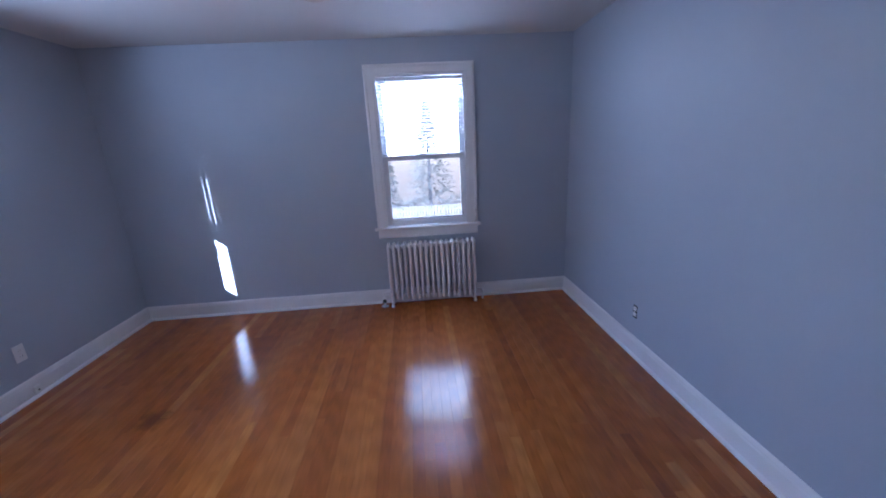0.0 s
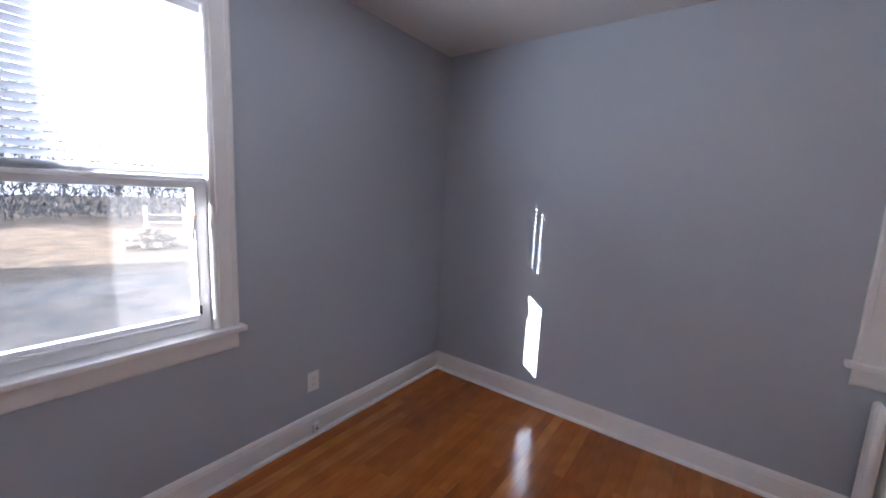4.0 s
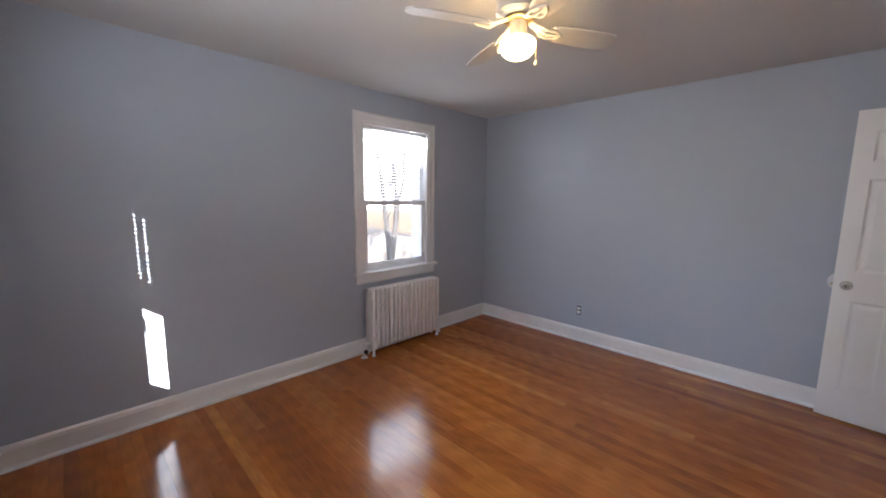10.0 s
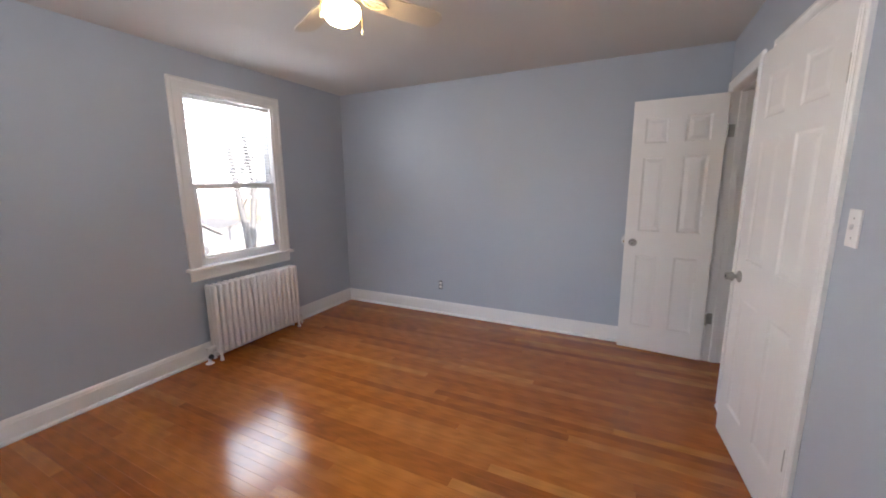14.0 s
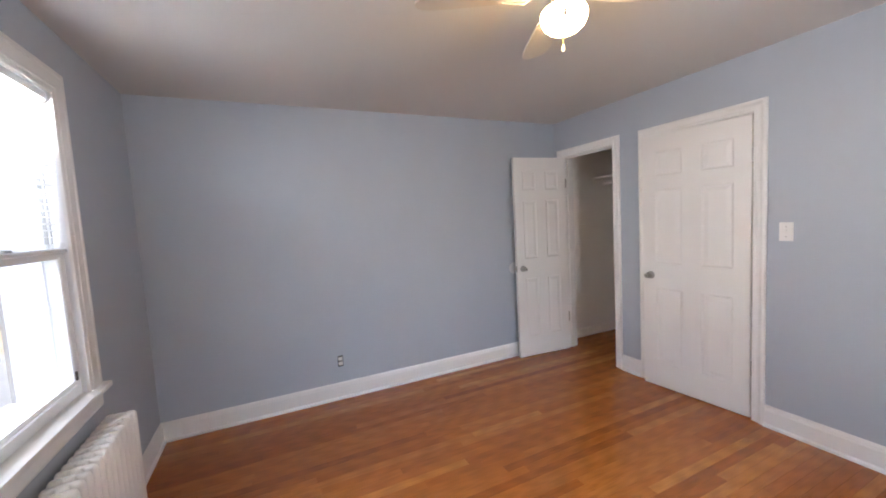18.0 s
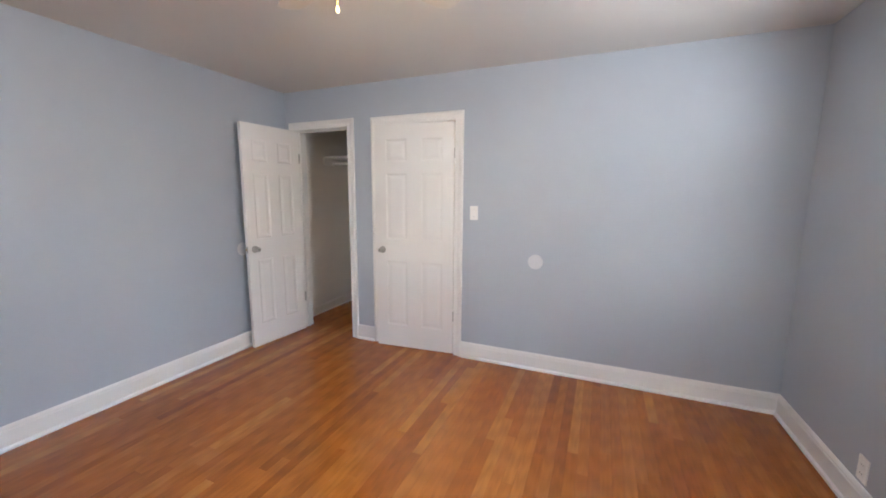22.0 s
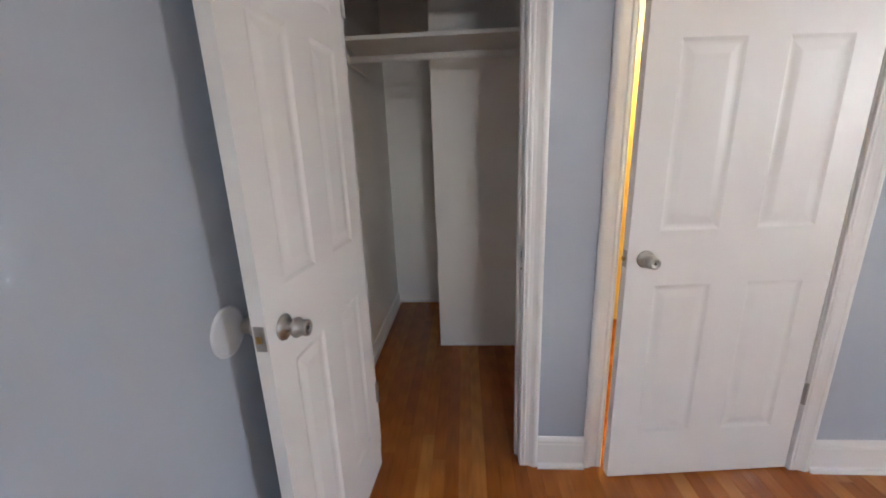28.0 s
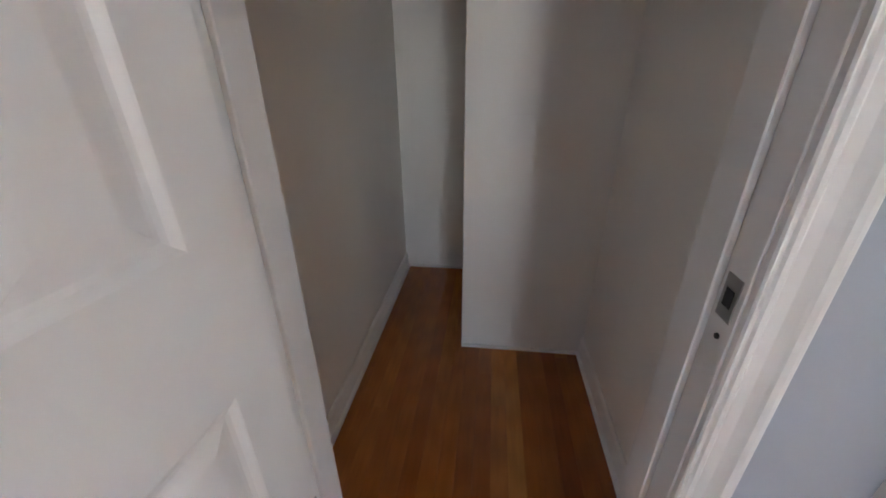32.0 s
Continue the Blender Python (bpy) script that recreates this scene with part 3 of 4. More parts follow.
def knob_set(parent, u, z, t):
    """Rose, neck and knob on both faces, with the latch plate in the edge."""
    prof = [(0.0, 0.0), (0.030, 0.0), (0.0315, 0.002), (0.031, 0.005), (0.027, 0.008), (0.015, 0.010), (0.0115, 0.013), (0.0115, 0.024), (0.017, 0.027), (0.0235, 0.031),
            (0.0245, 0.035), (0.0235, 0.039), (0.0195, 0.044), (0.0185, 0.052), (0.0195, 0.060), (0.0185, 0.0625), (0.012, 0.063), (0.011, 0.061), (0.0, 0.061)]
    for y, r in ((0.0, -90), (-t, 90)):
        k = part("knob", lathe(bmesh.new(), prof, 28, Matrix.Translation((u, y, z)) @ pose(0, 0, 0, r, 0, 0)), M_NICKEL, parent, "brushed nickel knob", True)
        part("keyhole", lathe(bmesh.new(), [(0, 0.0625), (0.005, 0.0625), (0.005, 0.060)], 10, Matrix.Translation((u, y, z)) @ pose(0, 0, 0, r, 0, 0)), M_DARK, k)


def door(name, w, h, lines, m, label):
    t = 0.035
    d = holder(name, m, label, "door", kind="structure")
    z0 = 0.010
    us, rows = lines
    holes = [(a, b, c, e) for a, b in us for c, e in rows]
    part("leaf", wall_mesh(0.007, w, z0, h, 0.0, -t, holes, lambda u, y, z: (u, y, z)), M_DOOR, d)
    for o in holes:
        part("panel", panel_mesh(*o, t), M_DOOR, d)
    knob_set(d, w - 0.062, 0.925, t)
    lp = part("latch_plate", box(w, w + 0.0016, -t + 0.005, -0.005, 0.895, 0.955, 0.0005), M_NICKEL, d, "nickel latch plate")
    part("latch_bolt", box(w + 0.0016, w + 0.010, -0.024, -0.012, 0.917, 0.933, 0.002), M_BRASS, lp)
    for z in (0.355, 1.775):
        g = part("hinge", tube(bmesh.new(), [(-0.002, 0.005, z - 0.045), (-0.002, 0.005, z + 0.045)], 0.006, 10), M_NICKEL, d, "nickel butt hinge")
        part("hinge_plate", box(0.0045, 0.007, -t + 0.004, 0.004, z - 0.044, z + 0.044, 0.0004), M_NICKEL, g)
    return d


ROWS = ((0.215, 0.825), (1.020, 1.610), (1.710, 1.905))
door("door_1", 0.742, 2.029, (((0.105, 0.307), (0.437, 0.640)), ROWS), pose(ED[0] + 0.002, 0.004, 0, 0, 0, 5.1), "white six-panel entrance door standing slightly ajar")
door("door_2", 0.612, 2.036, (((0.092, 0.252), (0.362, 0.522)), ROWS), pose(0.992, 0.014, 0, 0, 0, 85.2), "white six-panel closet door swung wide open")
for z in (0.355, 1.775):
    part("hinge_leaf", box(CD[1] - 0.002, CD[1] + 0.0005, -0.034, 0.0, z - 0.044, z + 0.044, 0.0004), M_NICKEL, closet_frame, "nickel hinge leaf on the jamb")


# ---- radiator ----
def radiator():
    x0, x1, y0, y1, top = -0.645, 0.222, 3.515, 3.640, 0.632
    n = 17
    p = (x1 - x0) / n
    r = holder("radiator", pose(0, 0, 0), "white painted cast-iron column radiator below the window", "radiator")
    half = (y1 - y0) / 2
    lobes = [k / 24 for k in range(25)]
    wide = [0.0018 if k in (0, 24) else 0.0055 + 0.0112 * abs(sin(3 * pi * q)) ** 0.45 for k, q in enumerate(lobes)]
    shape = [(w, half * (2 * q - 1)) for q, w in zip(lobes, wide)] + [(-w, half * (2 * q - 1)) for q, w in zip(lobes[::-1], wide[::-1])]
    section = bmesh.new()
    rings = [[section.verts.new((a * g, b * (1 - (1 - g) * 0.3), z)) for a, b in shape] for g, z in ((0.45, 0.066), (0.8, 0.069), (1.0, 0.080), (1.0, 0.612), (0.88, 0.624), (0.5, top))]
    for p0, p1 in zip(rings, rings[1:]):
        for k in range(len(shape)):
            j = (k + 1) % len(shape)
            section.faces.new((p0[k], p0[j], p1[j], p1[k]))
    section.faces.new(rings[0])
    section.faces.new(rings[-1])
    first = None
    for i in range(n):
        if first is None:
            first = o = part("section", section, M_RAD, r, "", True)
        else:
            o = new("section", first.data)
            o.parent = r
        o.location = (x0 + (i + 0.5) * p, (y0 + y1) / 2, 0)
    for z in (0.094, 0.600):
        part("hub", tube(bmesh.new(), [(x0 + 0.01, 3.578, z), (x1 - 0.01, 3.578, z)], 0.019, 12), M_RAD, r, "", True)
    for cx in (x0 + p / 2, x1 - p / 2):
        for y in (y0 + 0.016, y1 - 0.016):
            part("leg", tube(bmesh.new(), [(cx, y, 0.10), (cx, y, 0.03), (cx, y, 0.012), (cx, y, 0.0)], [0.014, 0.011, 0.015, 0.017], 10), M_RAD, r)
    pipe = part("supply_pipe", tube(bmesh.new(), [(x0 - 0.055, 3.565, 0.0), (x0 - 0.055, 3.565, 0.055), (x0 - 0.055, 3.570, 0.10)], 0.012, 10), M_RAD, r)
    part("valve_body", tube(bmesh.new(), [(x0 - 0.055, 3.570, 0.085), (x0 - 0.055, 3.570, 0.118), (x0 - 0.02, 3.576, 0.116), (x0 + 0.02, 3.578, 0.115)], [0.018, 0.020, 0.017, 0.016], 10), M_RAD, pipe)
    part("valve_handle", lathe(bmesh.new(), [(0, 0.03), (0.016, 0.03), (0.020, 0.024), (0.020, 0.010), (0.008, 0.006), (0.008, 0.0)], 14, Matrix.Translation((x0 - 0.055, 3.555, 0.062)) @ pose(0, 0, 0, 90, 0, 0)), M_DARK, pipe, "dark valve handle")
    part("floor_flange", lathe(bmesh.new(), [(0.012, 0.010), (0.020, 0.009), (0.032, 0.003), (0.033, 0.0)], 16, Matrix.Translation((x0 - 0.055, 3.565, 0))), M_RAD, pipe)
    part("return_pipe", tube(bmesh.new(), [(x1 - 0.01, 3.578, 0.115), (x1 + 0.045, 3.578, 0.112), (x1 + 0.055, 3.578, 0.09), (x1 + 0.055, 3.578, 0.0)], 0.011, 10), M_RAD, r)


radiator()


# ---- ceiling fan ----
def fan(x, y):
    f = holder("ceiling_fan", pose(x, y, ZC - 0.004), "white four-blade ceiling fan with a lit opal globe", "ceiling fan")
    part("motor_housing", lathe(bmesh.new(), [(0, 0.004), (0.078, 0.004), (0.092, -0.004), (0.102, -0.022), (0.104, -0.062), (0.100, -0.088), (0.088, -0.102), (0.070, -0.110), (0, -0.112)], 36), M_FAN, f, "", True)
    part("trim_ring", lathe(bmesh.new(), [(0.101, -0.082), (0.107, -0.086), (0.106, -0.092), (0.096, -0.097)], 36), M_FAN, f, "", True)
    part("flywheel", lathe(bmesh.new(), [(0.030, -0.110), (0.070, -0.111), (0.073, -0.118), (0.066, -0.126), (0.036, -0.128)], 28), M_BRASS, f, "aged brass hub ring", True)
    part("switch_housing", lathe(bmesh.new(), [(0, -0.124), (0.038, -0.124), (0.0395, -0.130), (0.0395, -0.186), (0.044, -0.190), (0.044, -0.203), (0, -0.203)], 28), M_FAN, f, "", True)
    part("globe", lathe(bmesh.new(), [(0.042, -0.196), (0.050, -0.199), (0.068, -0.204), (0.080, -0.213), (0.0835, -0.226), (0.081, -0.246), (0.072, -0.264), (0.055, -0.279), (0.030, -0.290), (0.012, -0.295), (0, -0.296)], 32), M_GLOBE, f, "lit opal glass globe", True)
    for i in range(4):
        m = pose(0, 0, -0.152, 0, 0, 63 + 90 * i)
        bm = bmesh.new()
        pts = [(0.17, 0.048), (0.21, 0.056), (0.36, 0.064), (0.47, 0.066), (0.515, 0.056), (0.535, 0.034), (0.54, 0.0)]
        edge = pts + [(a, -b) for a, b in pts[-2::-1]]
        tilt = pose(0, 0, 0, -12, 0, 0)
        tops = [bm.verts.new(m @ tilt @ Vector((a, b, 0.003))) for a, b in edge]
        bots = [bm.verts.new(m @ tilt @ Vector((a, b, -0.003))) for a, b in edge]
        k = len(edge)
        bm.faces.new(tops)
        bm.faces.new(bots[::-1])
        for j in range(k):
            bm.faces.new((tops[j], tops[(j + 1) % k], bots[(j + 1) % k], bots[j]))
        bl = part("blade", bm, M_BLADE, f)
        bm = bmesh.new()
        for s in (-1, 1):
            tube(bm, [m @ Vector((0.060, s * 0.010, 0.030)), m @ Vector((0.10, s * 0.018, 0.012)), m @ Vector((0.135, s * 0.034, -0.006)), m @ Vector((0.165, s * 0.034, -0.008 - s * 0.006)), m @ Vector((0.20, s * 0.026, -0.007 - s * 0.005)), m @ Vector((0.235, 0.0, -0.006))], 0.006, 6)
        tube(bm, [m @ Vector((0.055, 0, 0.030)), m @ Vector((0.10, 0, 0.012)), m @ Vector((0.14, 0, -0.006)), m @ Vector((0.225, 0, -0.007))], [0.011, 0.010, 0.008, 0.005], 6)
        part("blade_iron", bm, M_FAN, bl)
    for a, n in ((-40, 0.070), (140, 0.022)):
        c, s = 0.047 * cos(radians(a)), 0.047 * sin(radians(a))
        ch = part("pull_chain", tube(bmesh.new(), [(c * 0.9, s * 0.9, -0.180), (c * 1.86, s * 1.86, -0.198), (c * 1.92, s * 1.92, -0.22 - n)], 0.0012, 5), M_BRASS, f)
        part("chain_fob", lathe(bmesh.new(), [(0, 0.0), (0.004, -0.004), (0.007, -0.018), (0.006, -0.026), (0, -0.03)], 10, Matrix.Translation((c * 1.92, s * 1.92, -0.22 - n))), M_FAN, ch)


fan(-0.955, 1.825)


# ---- closet fittings ----
sh = holder("closet_shelf", pose(0, 0, 0), "off-white painted closet shelf on wall cleats", "shelf")
part("board", box(CLX0, CLX1, -1.02, -0.66, 1.842, 1.861, 0.002), M_CLOSET, sh)
part("cleat", box(CLX1 - 0.019, CLX1, -1.30, -0.62, 1.770, 1.842, 0.002), M_CLOSET, sh)
part("cleat", box(CLX0, CLX0 + 0.019, -1.02, -0.62, 1.770, 1.842, 0.002), M_CLOSET, sh)
part("back_cleat", box(CLX0 + 0.019, COLX, -1.04, -1.021, 1.770, 1.842, 0.002), M_CLOSET, sh)
rod = holder("closet_rod", pose(0, 0, 0), "off-white painted wooden clothes rod", "clothes rod")
part("pole", tube(bmesh.new(), [(CLX0 + 0.02, -0.80, 1.785), (CLX1 - 0.02, -0.80, 1.785)], 0.0165, 14), M_CLOSET, rod, "", True)
for x, s in ((CLX0 + 0.019, 1), (CLX1 - 0.019, -1)):
    part("rod_socket", lathe(bmesh.new(), [(0.028, 0.0), (0.028, 0.006), (0.022, 0.012), (0.0165, 0.012)], 16, Matrix.Translation((x, -0.80, 1.785)) @ pose(0, 0, 0, 0, 90 * s, 0)), M_CLOSET, rod)


# ---- wall plates ----
def plate(name, u, z, to, label, category, kind_of):
    p = holder(name, pose(*to(u, 0, z)), label, category)
    inv = lambda a, h, c: tuple(Vector(to(u + a, h, z + c)) - Vector(to(u, 0, z)))
    if kind_of == "bare":
        part("box_rim", wall_mesh(-0.022, 0.022, -0.046, 0.046, 0, 0.003, [(-0.0185, 0.0185, -0.042, 0.042)], inv), M_DARK, p, "dark gap round the bare device")
        part("back", box(-0.0185, 0.0185, -0.002, 0.0015, -0.042, 0.042, 0, inv), M_DARK, p)
    else:
        part("cover", box(-0.035, 0.035, 0.0, 0.006, -0.0575, 0.0575, 0.0025, inv, 2), M_PLATE, p)
    top = 0.010 if kind_of != "bare" else 0.008
    if kind_of == "switch":
        part("toggle", box(-0.005, 0.005, 0.006, 0.016, -0.004, 0.012, 0.002, inv), M_PLATE, p)
        for c in (-0.030, 0.030):
            part("screw", lathe(bmesh.new(), [(0, 0.0012), (0.003, 0.0008), (0.0035, 0)], 10, Matrix.Translation(inv(0, 0.006, c)) @ pose(0, 0, 0, -90, 0, 0)), M_NICKEL, p)
    else:
        for c in (-0.0205, 0.0205):
            s = part("socket", box(-0.0165, 0.0165, 0.002, top - 0.002, c - 0.0145, c + 0.0145, 0.003, inv), M_PLATE, p)
            for a, l in ((-0.0065, 0.004), (0.0065, 0.0045)):
                part("slot", box(a - 0.001, a + 0.001, top - 0.002, top - 0.0015, c - l, c + l, 0, inv), M_DARK, s)
    return p


plate("light_switch", -0.855, 1.278, south, "white single light switch beside the entrance door", "light switch", "switch")
plate("wall_outlet", 2.400, 0.322, east, "uncovered white outlet in a dark wall box", "outlet", "bare")
plate("wall_outlet", 2.500, 0.333, west, "white duplex outlet with its cover", "outlet", "cover")
plate("wall_outlet", 0.850, 0.215, west, "white duplex outlet low on the wall", "outlet", "cover")
jk = holder("cable_jack", pose(XW + 0.016, 2.50, 0.055), "small white jack box on the baseboard", "jack")
part("body", box(0, 0.020, -0.022, 0.022, -0.030, 0.030, 0.004), M_PLATE, jk)
part("port", box(0.0202, 0.0206, -0.006, 0.006, -0.008, 0.004), M_DARK, jk)
for n, m, lb in (("wall_bumper", pose(-1.375, 0.0, 0.902, -90, 0, 0), "round white door bumper plate on the south wall"), ("wall_bumper", pose(XE, 0.590, 0.927, 0, -90, 0), "round white door bumper plate behind the closet door")):
    b = holder(n, m @ Matrix.Scale(0.92, 4), lb, "wall bumper", "wall bumpers")
    part("disc", lathe(bmesh.new(), [(0, 0.0056), (0.030, 0.0056), (0.054, 0.0056), (0.054, 0.0)], 36), M_BUMPER, b)
    part("rim", lathe(bmesh.new(), [(0.0545, 0.0), (0.0545, 0.0060), (0.058, 0.0061), (0.0625, 0.0048), (0.0645, 0.0)], 36), M_BUMPER, b, "slightly raised rim")


# ---- outdoors ----
M_GROUND = material("leaf_strewn_lawn", (0.170, 0.123, 0.076), 0.95, vary=0.45, scale=0.9, bump=0.5, bump_scale=8, specular=0.1)
M_BARK = material("grey_bark", (0.042, 0.038, 0.037), 0.9, vary=0.3, scale=12, bump=0.6, bump_scale=30)
M_ROOF = material("grey_brown_shingle_roof", (0.060, 0.050, 0.047), 0.85, vary=0.2, scale=5, bump=0.3, bump_scale=20)
M_SIDING = material("pale_siding", (0.30, 0.28, 0.26), 0.7, vary=0.08, scale=3)
M_LOG = material("cut_logs", (0.20, 0.15, 0.10), 0.9, vary=0.4, scale=7, bump=0.5, bump_scale=25)
M_SHED = material("grey_boards", (0.10, 0.095, 0.10), 0.8, vary=0.15, scale=4)
M_GREEN = material("pale_green_paint", (0.20, 0.25, 0.215), 0.6, vary=0.1, scale=4)
M_POST = material("white_post_paint", (0.38, 0.36, 0.33), 0.6, vary=0.1, scale=5)
M_FENCE = material("weathered_fence", (0.11, 0.10, 0.09), 0.85, vary=0.25, scale=9)
M_NEEDLE = material("conifer_needles", (0.085, 0.085, 0.07), 0.8, vary=0.4, scale=8)
GZ = -3.0
structure("ground", box(-400, 400, -400, 400, GZ - 0.3, GZ), M_GROUND, "brown lawn strewn with fallen leaves")


M_ASPHALT = material("grey_asphalt", (0.05, 0.05, 0.053), 0.9, vary=0.2, scale=1.5, bump=0.3, bump_scale=60)
structure("road", box(3.2, 19.0, 6.5, 16.5, GZ - 0.05, GZ + 0.012), M_ASPHALT, "grey asphalt driveway beside the house")


def bare_tree(x, y, h, seed, label, stems=None, fork=2.3, thick=0.10):
    rng = random.Random(seed)
    t = holder("tree", pose(x, y, GZ), label, "tree", "bare trees")
    limbs = bmesh.new()
    twigs = bmesh.new()

    def grow(p, way, length, r, depth, bm):
        pts, rad = [p], [r]
        n = 5
        for i in range(n):
            way = (way + Vector((rng.uniform(-1, 1), rng.uniform(-1, 1), rng.uniform(-0.3, 0.6))) * 0.16).normalized()
            p = p + way * length / n
            pts.append(p)
            rad.append(r * (1 - 0.5 * (i + 1) / n))
        tube(bm, pts, rad, 8 if depth < 2 else 5)
        if depth < 4:
            for k in range(3 if depth < 3 else 2):
                q = pts[rng.randint(2, n)]
                side = Vector((rng.uniform(-1, 1), rng.uniform(-1, 1), rng.uniform(0.1, 0.9))).normalized()
                grow(q, (way * 0.7 + side * 0.8).normalized(), length * rng.uniform(0.5, 0.72), r * 0.56, depth + 1, limbs if depth < 1 else twigs)

    trunk = bmesh.new()
    if stems:
        # slim stems that part low down
        tube(trunk, [(0, 0, -0.1), (0.02, 0, fork * 0.3), (0.06, 0.02, fork * 0.7), (0.09, 0.02, fork)], [thick * 2.4, thick * 1.7, thick * 1.4, thick * 1.2], 12)
        for way in stems:
            tube(limbs, way, [thick * k for k in (1.0, 0.95, 0.85, 0.75, 0.65, 0.3)], 9)
            for k in range(9):
                i = rng.randint(1, 4)
                q = Vector(way[i]).lerp(Vector(way[i + 1]), rng.random())
                out = Vector((rng.uniform(-1, 1), rng.uniform(-1, 1), rng.uniform(0.4, 1.2))).normalized()
                grow(q, out, rng.uniform(0.9, 1.8), 0.030, 3, twigs)
        grow(Vector(stems[-1][2]), Vector((0.30, 0, 1)).normalized(), 2.4, thick * 0.6, 2, limbs)
    else:
        tube(trunk, [(0, 0, -0.1), (0.02, 0, 0.4), (0.05, 0.02, 1.0), (0.02, 0.03, 1.7)], [0.24, 0.19, 0.17, 0.16], 12)
        grow(Vector((0.05, 0.03, 1.6)), Vector((0.10, 0, 1)).normalized(), h * 0.75, 0.14, 0, limbs)
        grow(Vector((-0.02, 0.03, 1.6)), Vector((-0.32, 0.1, 1)).normalized(), h * 0.6, 0.13, 0, limbs)
        grow(Vector((0.03, 0.03, 1.5)), Vector((0.75, -0.3, 1)).normalized(), h * 0.4, 0.06, 1, limbs)
    part("trunk", trunk, M_BARK, t, "", True)
    part("limbs", limbs, M_BARK, t, "", True)
    tagged(part("twigs", twigs, M_BARK, t), kind="stuff")


bare_tree(5.0, 10.8, 8.5, 4, "bare grey tree with two slim stems outside the window",
          ([(0.09, 0, 2.15), (0.0, 0, 3.1), (-0.15, 0, 4.2), (-0.24, 0.05, 5.2), (-0.42, 0.1, 6.5), (-0.5, 0.1, 8.6)],
           [(0.11, 0, 2.15), (0.24, 0, 3.1), (0.40, 0, 4.2), (0.30, 0.05, 5.3), (0.12, 0, 6.5), (0.15, 0.1, 8.6)]))
bare_tree(7.4, 10.8, 8.0, 21, "bare grey tree with a low spreading limb by the driveway",
          ([(0.09, 0, 1.9), (0.2, 0, 2.9), (0.45, 0, 3.7), (0.8, 0.05, 4.6), (0.95, 0.1, 6.5), (1.0, 0.1, 8.4)],
           [(0.11, 0, 1.9), (0.8, 0, 2.45), (1.7, 0, 2.95), (2.5, 0.05, 3.4), (3.2, 0.1, 4.5), (3.6, 0.2, 6.2)]), 2.1, 0.145)
bare_tree(-14.0, 23.0, 9.0, 9, "bare grey tree across the yard")
for bx, by, bh, bs in ((-55.0, 13.5, 15.0, 12), (-60.0, 18.0, 17.0, 13), (-57.0, 22.0, 16.0, 14), (-63.0, 26.5, 15.0, 15), (-64.0, 15.5, 18.0, 16)):
    bare_tree(bx, by, bh, bs, "tall bare tree at the far side of the yard")


def conifer(x, y, h, seed):
    rng = random.Random(seed)
    t = holder("tree", pose(x, y, GZ), "dark green conifer at the end of the yard", "tree")
    part("trunk", tube(bmesh.new(), [(0, 0, -0.1), (0, 0, h * 0.5), (0, 0, h)], [0.16, 0.1, 0.02], 8), M_BARK, t)
    bm = bmesh.new()
    for i in range(1800):
        z = h * rng.uniform(0.05, 1.0)
        r = (h - z) * 0.28 * rng.uniform(0.25, 1.1) + 0.05
        a = rng.uniform(0, 2 * pi)
        c = Vector((r * cos(a), r * sin(a), z))
        s = rng.uniform(0.10, 0.24)
        d = Vector((cos(a), sin(a), rng.uniform(-0.5, 0.2)))
        e = Vector((-sin(a), cos(a), rng.uniform(-0.4, 0.4)))
        vs = [bm.verts.new(c + d * s), bm.verts.new(c + e * s * 0.4), bm.verts.new(c - d * s * 0.6), bm.verts.new(c - e * s * 0.4 + Vector((0, 0, 0.05)))]
        bm.faces.new(vs)
    part("crown", bm, M_NEEDLE, t)


conifer(0.6, 25.0, 7.2, 3)
conifer(-2.4, 27.0, 4.6, 5)


def house(x, y, wx, wy, eave, ridge, label, skin=M_SIDING):
    t = holder("house", pose(x, y, GZ), label, "house")
    part("wall", box(-wx / 2, wx / 2, -wy / 2, wy / 2, 0, eave), skin, t)
    bm = bmesh.new()
    o = 0.35
    pr = [(-wx / 2 - o, eave - 0.1), (0, ridge), (wx / 2 + o, eave - 0.1), (wx / 2 + o, eave + 0.05), (0, ridge + 0.2), (-wx / 2 - o, eave + 0.05)]
    ends = [[bm.verts.new((a, yy, b)) for a, b in pr] for yy in (-wy / 2 - o, wy / 2 + o)]
    for k in range(6):
        bm.faces.new((ends[0][k], ends[0][(k + 1) % 6], ends[1][(k + 1) % 6], ends[1][k]))
    for e in ends:
        bm.faces.new(e)
    part("roof", bm, M_ROOF, t)
    bm = bmesh.new()
    g = [bm.verts.new(p) for p in ((-wx / 2, -wy / 2, eave), (wx / 2, -wy / 2, eave), (0, -wy / 2, ridge - 0.02), (-wx / 2, -wy / 2 + 0.15, eave), (wx / 2, -wy / 2 + 0.15, eave), (0, -wy / 2 + 0.15, ridge - 0.02))]
    for f in ((0, 1, 2), (3, 5, 4), (0, 3, 4, 1), (1, 4, 5, 2), (2, 5, 3, 0)):
        bm.faces.new([g[i] for i in f])
    part("gable", bm, skin, t)
    for wxx in (-wx / 4, wx / 4) if eave > 2 else ():
        w = part("window", box(wxx - 0.45, wxx + 0.45, -wy / 2 - 0.05, -wy / 2 + 0.02, 0.9, 2.0), M_VINYL, t)
        part("pane", box(wxx - 0.38, wxx + 0.38, -wy / 2 - 0.06, -wy / 2 - 0.05, 0.97, 1.93), M_DARK, w)


